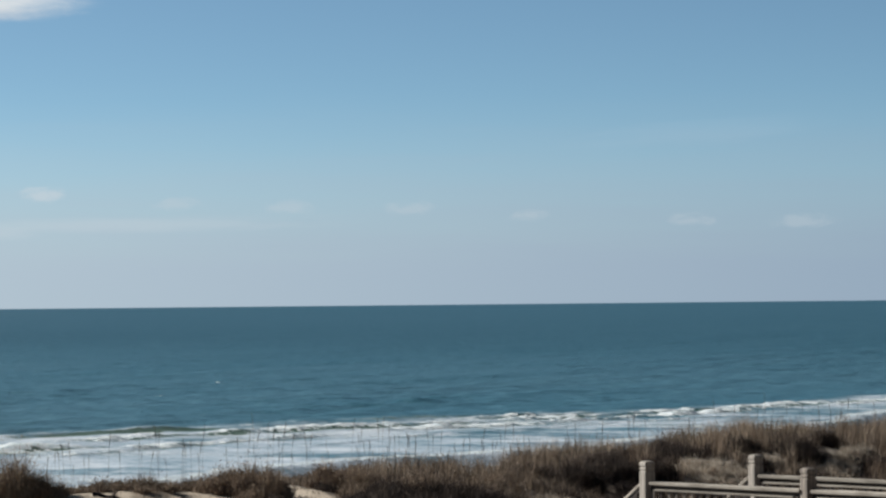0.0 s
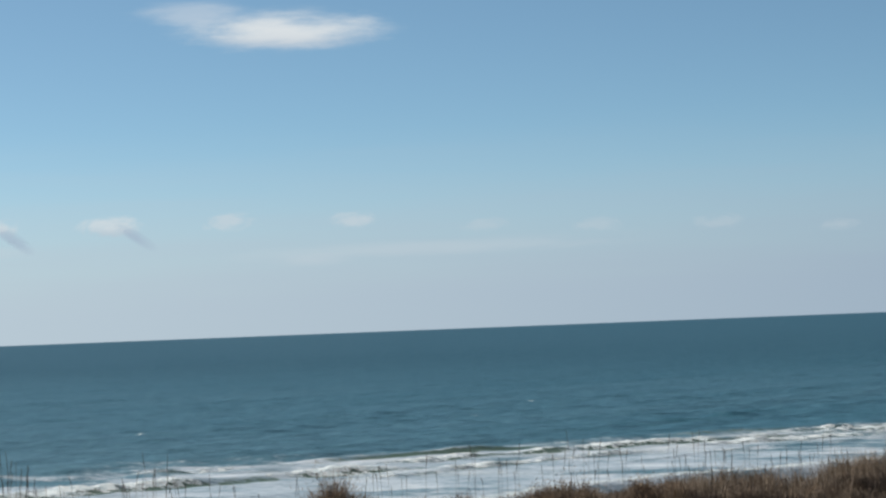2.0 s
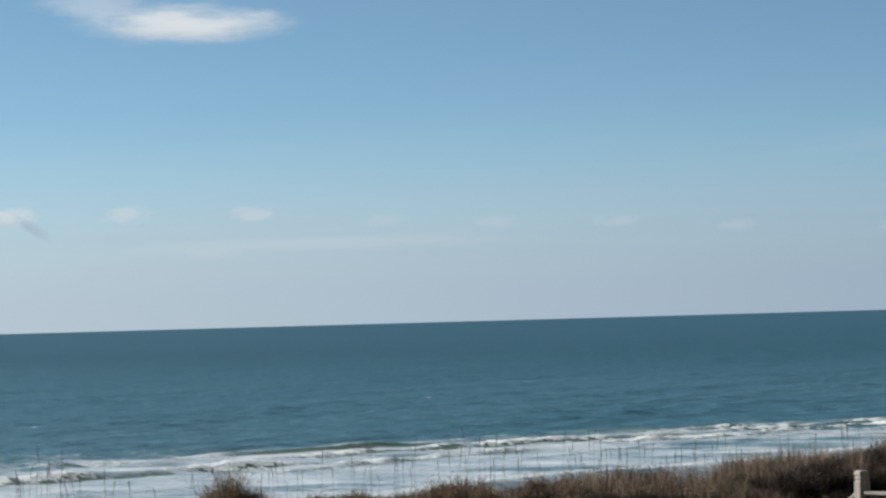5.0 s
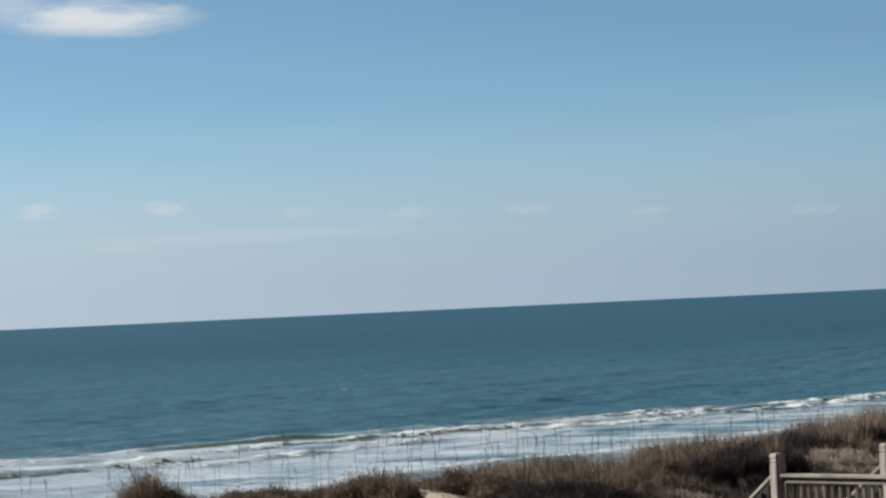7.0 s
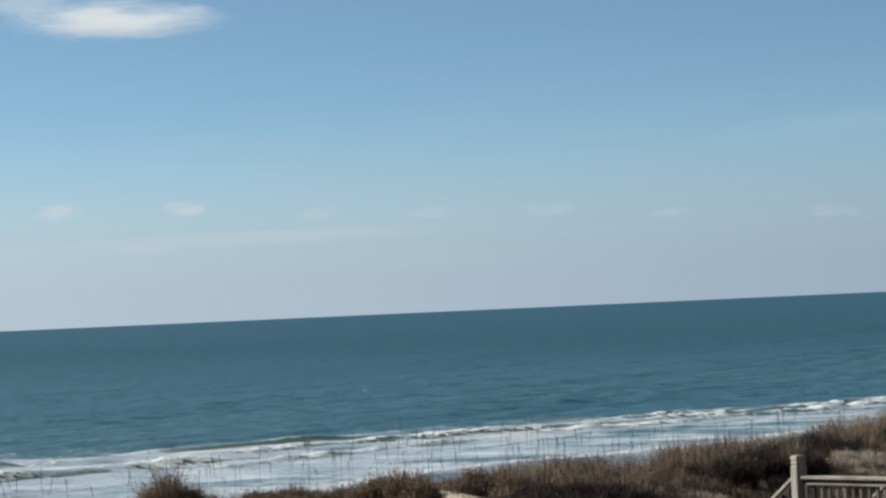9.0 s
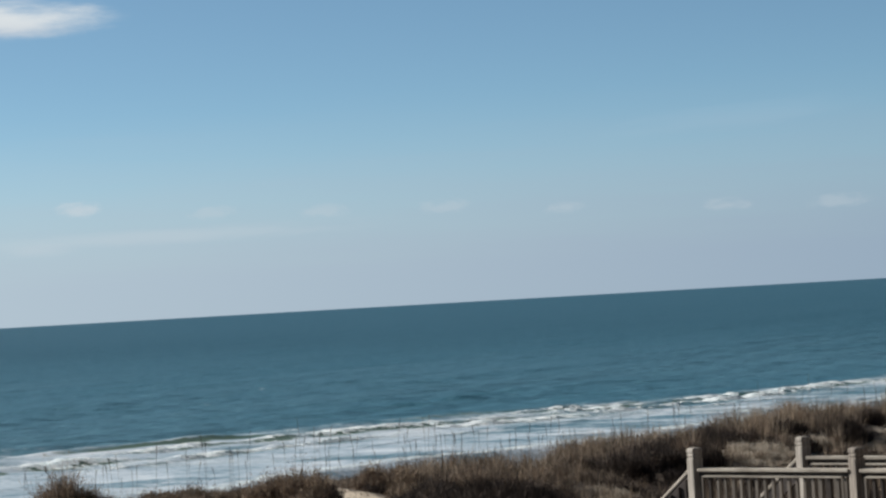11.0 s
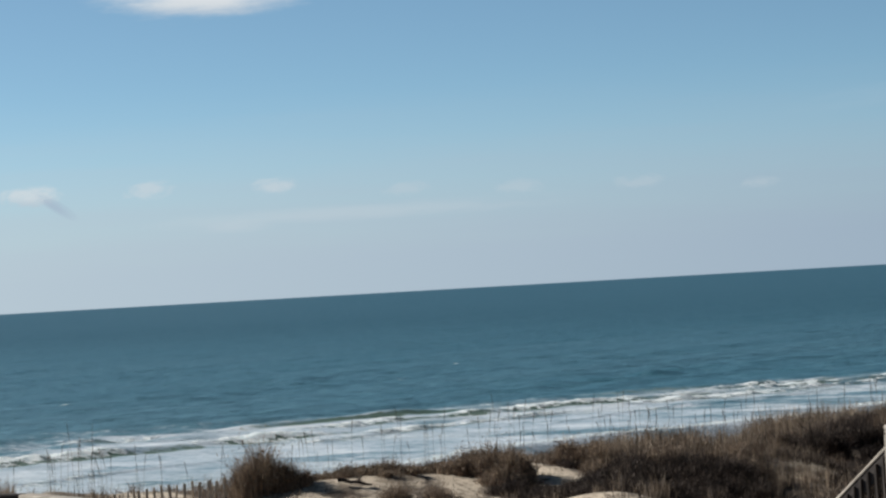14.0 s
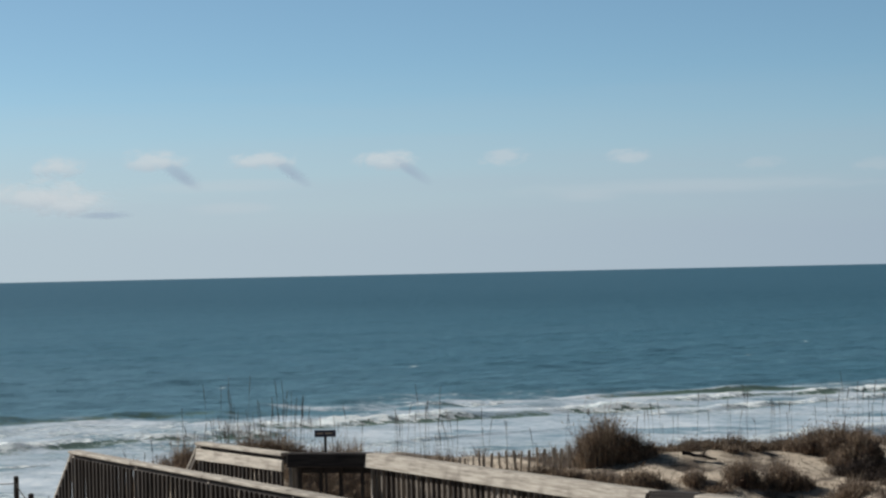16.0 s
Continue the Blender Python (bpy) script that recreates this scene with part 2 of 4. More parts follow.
def blade_material(name, low, mid, high, spread=0.5, through=0.16):
    """Dry stems: every tuft and every blade in it has its own tone."""
    n = Nodes(name)
    geo = n.tree.nodes.new("ShaderNodeNewGeometry")
    tuft = n.tree.nodes.new("ShaderNodeAttribute")
    tuft.attribute_name = "tuft"
    tone = n.math("ADD", n.math("MULTIPLY", geo.outputs["Random Per Island"], spread), n.math("MULTIPLY", tuft.outputs["Fac"], 1 - spread))
    red = tuple(c * f for c, f in zip(mid, (1.0, 0.72, 0.58)))
    pale = tuple(min(0.62, c * f) for c, f in zip(high, (1.3, 1.4, 1.6)))
    col = n.ramp(tone, [(0.08, low), (0.36, mid), (0.62, high), (0.97, pale)])
    patch = n.noise(n.coords("Object"), 0.7, 4.0)
    col = n.mix(n.band(patch, 0.52, 0.66, 0.0, 0.3), col, red)
    col = n.mix(n.band(patch, 0.48, 0.36, 0.0, 0.5), col, low)
    mat = n.surface(col, 0.85, Specular_IOR_Level=0.2)
    # thin dry leaves let some sunlight through
    leaf = n.add("ShaderNodeBsdfTranslucent")
    n.join(col, leaf.inputs["Color"])
    both = n.add("ShaderNodeMixShader")
    both.inputs[0].default_value = through
    n.join(n.out.inputs["Surface"].links[0].from_socket, both.inputs[1])
    n.join(leaf.outputs[0], both.inputs[2])
    n.join(both.outputs[0], n.out.inputs["Surface"])
    return mat


def plain_material(name, color, rough=0.8, scale=8.0, depth=0.25):
    n = Nodes(name)
    f = n.noise(n.coords("Object"), scale, 4.0)
    dark = tuple(c * (1 - depth) for c in color)
    lite = tuple(min(1, c * (1 + depth)) for c in color)
    return n.surface(n.ramp(f, [(0.3, dark), (0.7, lite)]), rough, n.bump(f, 0.25, 0.005))


def cloud_material(name, tone, cover, grain, ragged=1.1, shade=None):
    """Soft vapour: dense in the middle, torn to nothing at the rim; greyer underneath."""
    n = Nodes(name)
    tc = n.tree.nodes.new("ShaderNodeTexCoord")
    uv = n.tree.nodes.new("ShaderNodeUVMap")
    info = n.tree.nodes.new("ShaderNodeObjectInfo")
    sep = n.tree.nodes.new("ShaderNodeSeparateXYZ")
    n.join(uv.outputs["UV"], sep.inputs[0])
    mp = n.tree.nodes.new("ShaderNodeMapping")
    mp.inputs["Scale"].default_value = grain
    n.join(tc.outputs["Object"], mp.inputs["Vector"])
    shift = n.tree.nodes.new("ShaderNodeVectorMath")
    shift.operation = "ADD"
    n.join(mp.outputs["Vector"], shift.inputs[0])
    n.join(n.math("MULTIPLY", info.outputs["Random"], 97.0), shift.inputs[1])
    puff = n.noise(shift.outputs[0], 1.0, 7.0, 0.62)
    wide = n.noise(shift.outputs[0], 0.35, 2.0)
    dx = n.math("MULTIPLY_ADD", sep.outputs["X"], 2.0, -1.0)
    dy = n.math("MULTIPLY_ADD", sep.outputs["Y"], 2.0, -1.0)
    dy = n.math("ADD", dy, n.math("MULTIPLY_ADD", wide, 0.7, -0.35))
    # flat below, domed above
    low = n.math("MINIMUM", dy, 0.0)
    d2 = n.math("ADD", n.math("MULTIPLY", dx, dx), n.math("MULTIPLY", dy, dy))
    d2 = n.math("ADD", d2, n.math("MULTIPLY", n.math("MULTIPLY", low, low), 1.0))
    body = n.math("SUBTRACT", 0.9, n.math("SQRT", d2))
    body = n.math("ADD", body, n.math("MULTIPLY_ADD", puff, ragged, -0.5 * ragged))
    rim = n.math("MULTIPLY", n.band(sep.outputs["X"], 0.0, 0.2), n.band(sep.outputs["X"], 1.0, 0.8))
    rim = n.math("MULTIPLY", rim, n.math("MULTIPLY", n.band(sep.outputs["Y"], 0.0, 0.25), n.band(sep.outputs["Y"], 1.0, 0.75)))
    fac = n.math("MULTIPLY", n.math("MULTIPLY", n.band(body, -0.05, 0.8), rim), cover)
    col = n.mix(n.band(dy, -0.5, 0.15, 0.0, 1.0), shade or tone, tone)
    glow = n.add("ShaderNodeEmission", Strength=0.757)
    n.join(col, glow.inputs["Color"])
    clear = n.tree.nodes.new("ShaderNodeBsdfTransparent")
    mx = n.tree.nodes.new("ShaderNodeMixShader")
    n.join(fac, mx.inputs[0])
    n.join(clear.outputs[0], mx.inputs[1])
    n.join(glow.outputs[0], mx.inputs[2])
    n.join(mx.outputs[0], n.out.inputs["Surface"])
    return n.mat


WOOD_X = wood_material("weathered_wood_long", (0.19, 0.165, 0.14), (0.40, 0.365, 0.315), (0.58, 0.54, 0.475), 0)
WOOD_Z = wood_material("weathered_wood_upright", (0.15, 0.135, 0.12), (0.35, 0.32, 0.285), (0.52, 0.48, 0.43), 2)
# dark timber; on the rails its colour also stands in for shade
WOOD_DARK = wood_material("dark_and_shaded_wood", (0.026, 0.023, 0.023), (0.055, 0.048, 0.046), (0.10, 0.087, 0.080), 0)
SAND = sand_material()
SEA = sea_material()
GRASS = blade_material("dry_dune_grass", (0.052, 0.043, 0.040), (0.185, 0.145, 0.110), (0.38, 0.305, 0.225))
# shrub stems darkened in colour for the shade on the landward slope
THICKET = blade_material("shade_dark_thicket", (0.018, 0.015, 0.016), (0.046, 0.037, 0.034), (0.125, 0.098, 0.078))
BLEACH = blade_material("bleached_brush", (0.22, 0.185, 0.15), (0.45, 0.395, 0.325), (0.64, 0.58, 0.49), through=0.38)
BUSH = blade_material("dry_dune_shrub", (0.095, 0.073, 0.063), (0.22, 0.17, 0.13), (0.42, 0.33, 0.235))
OAT = blade_material("sea_oat_straw", (0.10, 0.085, 0.065), (0.17, 0.14, 0.105), (0.26, 0.21, 0.155))
SLAT = plain_material("grey_fence_slat", (0.56, 0.48, 0.39), 0.9, 20.0, 0.35)
WIRE = plain_material("rusty_wire", (0.12, 0.09, 0.07), 0.7)
SIGN = plain_material("dark_sign_face", (0.038, 0.043, 0.078), 0.5)
CLOUD = cloud_material("bright_cloud", (0.72, 0.76, 0.78), 0.95, (0.010, 0.045, 0.02), 1.0, (0.60, 0.65, 0.70))
WISP = cloud_material("cloud_wisp", (0.60, 0.67, 0.74), 0.5, (0.006, 0.035, 0.02), 1.3)
PUFF = cloud_material("small_cloud", (0.66, 0.71, 0.74), 0.72, (0.035, 0.07, 0.05), 1.7, (0.50, 0.57, 0.64))
SOFT_PUFF = cloud_material("soft_small_cloud", (0.62, 0.67, 0.71), 0.5, (0.03, 0.06, 0.05), 1.8)
FAINT = cloud_material("faint_small_cloud", (0.56, 0.62, 0.67), 0.28, (0.03, 0.06, 0.05), 1.8)
HINT = cloud_material("faint_high_cloud", (0.58, 0.66, 0.74), 0.07, (0.004, 0.03, 0.03), 1.5)
VEIL = cloud_material("thin_cloud", (0.60, 0.655, 0.70), 0.26, (0.004, 0.03, 0.03), 1.4)
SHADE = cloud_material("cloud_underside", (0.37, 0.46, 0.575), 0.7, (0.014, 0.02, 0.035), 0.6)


# ---------------------------------------------------------------- plan
# p runs from the camera's house out to sea, q along the shore
SHORE = radians(54.7)
TX, TY = math.cos(SHORE), math.sin(SHORE)
NX, NY = -TY, TX
SHORE_POSE = Matrix.Rotation(SHORE, 4, "Z")     # local x is q, local y is p


def to_pq(x, y):
    return x * NX + y * NY, x * TX + y * TY


PROFILE_P = (-6000, -60, 0, 14, 26, 35, 39, 46, 58, 66, 72, 90, 160, 7000)
PROFILE_Z = (2.4, 2.4, 2.5, 2.75, 3.0, 3.05, 2.55, 1.35, 0.45, -0.05, -0.4, -1.0, -3.0, -3.0)
# hummocks of the dune: x, y, height, radius
HUMMOCKS = (
    (-7.9, 48.9, 0.10, 1.3), (-2.9, 54.2, -0.28, 1.6), (-0.2, 55.6, -0.30, 2.4), (-6.0, 50.0, 0.16, 1.3),
    (0.3, 52.0, 0.30, 1.6), (2.2, 56.5, 0.30, 2.0), (5.2, 62.0, 0.40, 3.0), (9.8, 70.0, 0.40, 4.5),
    (-13.6, 45.5, 0.15, 1.8), (-11.3, 47.5, 0.15, 1.6), (6.8, 57.0, 0.25, 1.5), (-4.7, 44.5, 0.22, 1.0),
    (-6.4, 43.9, 0.25, 0.8), (-1.6, 46.8, 0.25, 1.6), (3.4, 50.0, 0.20, 1.6), (-8.2, 43.0, 0.20, 1.2), (-18.0, 43.2, -1.3, 3.0), (-19.3, 47.2, -1.1, 2.6), (-11.3, 49.6, -0.22, 0.9),
)
WAVELETS = [(random.uniform(0.2, 1.6), random.uniform(0, math.tau), random.uniform(0, math.tau)) for _ in range(14)]


def unevenness(x, y):
    z = np.zeros_like(x)
    for k, turn, phase in WAVELETS:
        z = z + np.sin(k * (x * math.cos(turn) + y * math.sin(turn)) + phase) / (1 + 2.2 * k)
    return 0.055 * z


NOISE = np.random.default_rng(11).uniform(0, 1, (256, 256))


def value_noise(x, y):
    xi, yi = np.floor(x).astype(int), np.floor(y).astype(int)
    fx, fy = x - xi, y - yi
    fx, fy = fx * fx * (3 - 2 * fx), fy * fy * (3 - 2 * fy)
    a, b = NOISE[xi & 255, yi & 255], NOISE[(xi + 1) & 255, yi & 255]
    c, d = NOISE[xi & 255, (yi + 1) & 255], NOISE[(xi + 1) & 255, (yi + 1) & 255]
    return (a * (1 - fx) + b * fx) * (1 - fy) + (c * (1 - fx) + d * fx) * fy


def fbm(x, y, octaves=4):
    """Uneven values round 0.5."""
    total, amp, norm = 0.0, 1.0, 0.0
    for k in range(octaves):
        total = total + amp * value_noise(x * 2 ** k + 31.7 * k, y * 2 ** k + 17.3 * k)
        norm += amp
        amp *= 0.55
    return total / norm


def smooth(a, b, v):
    s = np.clip((v - a) / (b - a), 0, 1)
    return s * s * (3 - 2 * s)


def ground_z(x, y):
    """The height of dune, beach and sea bed."""
    x, y = np.asarray(x, float), np.asarray(y, float)
    p, q = to_pq(x, y)
    p = p - 6.0 * smooth(38, 31, q)
    z = np.interp(p, PROFILE_P, PROFILE_Z)
    # the back of the ridge falls away where the sand lies open
    z = z - np.interp(p, (-60, 14, 24, 28, 30, 32, 34, 36, 38), (0.5, 1.1, 0.8, 0.38, 0.06, -0.15, -0.36, -0.28, 0.0)) * smooth(52, 43, q)
    # a steeper bank under the tall grass further along
    z = z - np.interp(p, (-60, 14, 24, 28, 31, 34, 36), (0.5, 1.5, 1.4, 1.2, 0.8, 0.35, 0.3)) * smooth(43, 52, q)
    dune = smooth(46, 37, p) * smooth(-60, -20, p)
    z = z + dune * unevenness(x, y) * 2.2
    z = z + dune * 0.20 * (fbm(x * 0.9 + 70, y * 0.9 + 20, 3) - 0.5)
    for hx, hy, h, r in HUMMOCKS:
        z = z + h * np.exp(-((x - hx) ** 2 + (y - hy) ** 2) / (r * r))
    return z


def gz(x, y):
    return float(ground_z(x, y))


# bare sand between the plants: x, y, length along x, along y, in metres
BARE = ((-6.5, 48.8, 0.8, 1.0), (-5.7, 49.3, 0.7, 0.9), (-5.0, 49.7, 0.6, 0.7), (-4.4, 49.2, 0.5, 0.7), (-3.8, 48.6, 0.45, 0.7), (-5.2, 48.0, 0.9, 0.8),
        (-6.4, 47.6, 0.8, 0.9), (-5.6, 46.6, 0.9, 0.8), (-4.2, 47.9, 0.5, 0.5), (-7.2, 47.8, 0.5, 0.6), (-2.80, 51.6, 0.42, 1.2), (-2.62, 50.4, 0.40, 1.3),
        (6.2, 64.6, 0.8, 1.7), (6.8, 64.4, 0.7, 1.7), (5.6, 64.4, 0.5, 1.2), (8.1, 66.8, 0.4, 1.0), (10.0, 67.5, 0.6, 1.2), (10.6, 69.0, 0.5, 1.4), (11.3, 71.0, 0.45, 1.6), (2.25, 55.1, 0.9, 0.8), (-11.6, 49.0, 1.0, 0.5), (-10.0, 48.9, 0.9, 0.5))


def bareness(x, y):
    b = np.zeros_like(x)
    for bx, by, rx, ry in BARE:
        b = np.maximum(b, np.exp(-(((x - bx) / rx) ** 2 + ((y - by) / ry) ** 2) * 0.9))
    return b


def plant_cover(x, y):
    """How thick the dune grass stands, 0 to 1."""
    p, q = to_pq(x, y)
    pe = p - 6.0 * smooth(38, 31, q)
    cover = 0.52 + 0.30 * smooth(26, 33, pe) + 1.0 * (fbm(x * 0.9, y * 0.6, 3) - 0.25)
    cover = cover + 0.35 * smooth(44, 50, q)
    cover = cover * (1 - 0.88 * smooth(30.0, 27.0, q) * smooth(34, 36, p))
    cover = cover * (1 - 0.6 * smooth(42.5, 40, q) * smooth(34, 32.5, pe) * smooth(36, 38, q + 0.4 * pe - 10))
    ragged = bareness(x, y) + 0.9 * (fbm(x * 1.7 + 40, y * 1.2, 4) - 0.5)
    cover = cover * (1 - 0.97 * smooth(0.30, 0.52, ragged))
    cover = cover * (1 - 0.55 * smooth(10.0, 11.5, np.degrees(np.arctan2(-x, y))))
    litter = 0.55 * smooth(0.53, 0.66, fbm(x * 2.9 + 11, y * 2.1, 3))
    cover = np.maximum(cover, litter)
    return np.clip(cover * smooth(40, 36.8, pe) * smooth(2, 14, p), 0, 1)


# ---------------------------------------------------------------- mesh helpers
def part(name, bm, material, parent=None, label="", at=None):
    """Links a bmesh as one mesh object, under a thing or a part."""
    me = bpy.data.meshes.new(name)
    bm.to_mesh(me)
    bm.free()
    me.materials.append(material)
    return place(name, me, parent, label, at)


def place(name, me, parent=None, label="", at=None):
    ob = new(name, me)
    if parent is not None:
        ob.parent = parent
    if at is not None:
        ob.matrix_basis = at
    if label:
        ob["label"] = label
    return ob


def thing(name, at, label, category, group="", kind=""):
    ob = new(name)
    ob.matrix_world = at
    return tagged(ob, label, category, group, kind)


def mesh_of(bm, name, material):
    me = bpy.data.meshes.new(name)
    bm.to_mesh(me)
    bm.free()
    me.materials.append(material)
    return me


def board(sx, sy, sz, bevel=0.006, seed=0, wear=0.0):
    """A sawn piece from x=0 to sx, centred on y, top at z=0, with eased edges."""
    bm = bmesh.new()
    bmesh.ops.create_cube(bm, size=1.0)
    for v in bm.verts:
        v.co = Vector(((v.co.x + 0.5) * sx, v.co.y * sy, (v.co.z - 0.5) * sz))
    if wear:
        rng = random.Random(seed)
        for v in bm.verts:
            v.co += Vector((0, rng.uniform(-wear, wear), rng.uniform(-wear, wear)))
    if bevel:
        bmesh.ops.bevel(bm, geom=bm.edges[:], offset=bevel, segments=1, affect="EDGES")
    return bm


def sheet(name, verts, faces, material, smooth_faces=True):
    """A mesh from number arrays: verts n x 3, faces m x 4 or m x 3."""
    me = bpy.data.meshes.new(name)
    n, m, k = len(verts), len(faces), faces.shape[1]
    me.vertices.add(n)
    me.vertices.foreach_set("co", np.ascontiguousarray(verts, dtype=np.float32).ravel())
    me.loops.add(m * k)
    me.loops.foreach_set("vertex_index", np.ascontiguousarray(faces, dtype=np.int32).ravel())
    me.polygons.add(m)
    me.polygons.foreach_set("loop_start", np.arange(0, m * k, k, dtype=np.int32))
    me.polygons.foreach_set("use_smooth", np.full(m, smooth_faces))
    me.update(calc_edges=True)
    me.validate()
    me.materials.append(material)
    return me


def grid(us, vs):
    uu, vv = np.meshgrid(us, vs)
    nu, nv = len(us), len(vs)
    i = np.arange(nu * nv).reshape(nv, nu)
    faces = np.stack([i[:-1, :-1], i[:-1, 1:], i[1:, 1:], i[1:, :-1]], -1).reshape(-1, 4)
    return uu.ravel(), vv.ravel(), faces


def steps(start, stop, first, grow):
    """Positions from start towards stop, each step longer than the one before."""
    out, s = [start], first
    while (out[-1] < stop) if stop > start else (out[-1] > stop):
        out.append(out[-1] + (s if stop > start else -s))
        s *= grow
    return np.array(out[1:])


# ---------------------------------------------------------------- ground and sea
qs = np.concatenate([steps(10.0, -5500.0, 1.0, 1.35)[::-1], np.arange(10, 80, 0.3), steps(79.9, 5600, 0.6, 1.06)])
ps = np.concatenate([steps(12.0, -5500.0, 1.0, 1.35)[::-1], np.arange(12, 50, 0.3), np.arange(50, 90, 1.0), steps(89, 5600, 2.0, 1.3)])
gq, gp, gf = grid(qs, ps)
gx, gy = gq * TX + gp * NX, gq * TY + gp * NY
ground = new("ground", sheet("ground", np.stack([gx, gy, ground_z(gx, gy)], -1), gf, SAND))
straw = ground.data.attributes.new("thatch", "FLOAT", "POINT")
# scrub lies over the flat land behind the dune
straw.data.foreach_set("value", np.maximum(plant_cover(gx, gy), smooth(27, 18, gp)).astype(np.float32))
tagged(ground, "pale dune sand sloping down to a wet beach", "ground", kind="structure")

# an unseen dark wall, added inland behind the camera to block low sky light
BLOCK_DARK = plain_material("light_block_dark", (0.075, 0.062, 0.052), 0.9, 3.0, 0.4)
sky_block = new("sky_light_block", mesh_of(board(170.0, 0.3, 13.5, 0.02), "sky_light_block", BLOCK_DARK))
sky_block.matrix_world = SHORE_POSE @ Matrix.Translation((-55.0, -5.0, 15.0))
tagged(sky_block, "unseen dark wall added inland to block low sky light", "wall", kind="structure")

# breakers: place between wash (0) and bar (1), start and end along the shore, height, width, foam, green of the face
OUTER = (
    (1.12, 30, 60, 0.24, 2.6, 0.0, 0.55), (1.16, 60, 84, 0.22, 2.4, 0.0, 0.55), (1.04, 86, 95, 0.30, 1.5, 0.85, 0.9), (1.05, 96, 114, 0.32, 1.8, 0.0, 1.0), (1.04, 111, 119, 0.36, 1.6, 1.05, 0.7),
    (1.02, 124, 139, 0.30, 1.6, 0.85, 0.8), (1.0, 146, 160, 0.28, 1.6, 0.85, 0.4), (1.0, 166, 186, 0.28, 1.8, 0.85, 0.3), (1.3, 118, 136, 0.16, 2.2, 0.0, 0.4))
MIDDLE = (
    (0.50, 18, 48, 0.28, 2.0, 1.05, 0.5), (0.55, 44, 74, 0.28, 2.0, 1.1, 0.8), (0.64, 68, 98, 0.28, 1.9, 1.1, 0.9), (0.78, 94, 126, 0.27, 1.6, 1.0, 0.9),
    (0.78, 122, 160, 0.22, 1.5, 0.95, 0.6), (0.75, 156, 230, 0.22, 1.8, 0.95, 0.3))
INNER = (
    (0.45, 84, 112, 0.18, 1.3, 0.7, 0.35), (0.48, 108, 150, 0.20, 1.3, 0.85, 0.3), (0.28, 38, 58, 0.14, 1.2, 0.55, 0.2), (0.50, 146, 200, 0.20, 1.3, 0.85, 0.1),
    (0.22, 62, 82, 0.10, 1.0, 0.45, 0.0), (0.20, 96, 140, 0.10, 1.0, 0.5, 0.0))
BREAKERS = OUTER + MIDDLE + INNER
CHOP = []
for _k in range(26):
    _len = random.uniform(1.6, 5.5)
    CHOP.append((math.tau / _len, random.gauss(0.35, 0.75), random.uniform(0, math.tau), 0.0048 * _len ** 0.8))


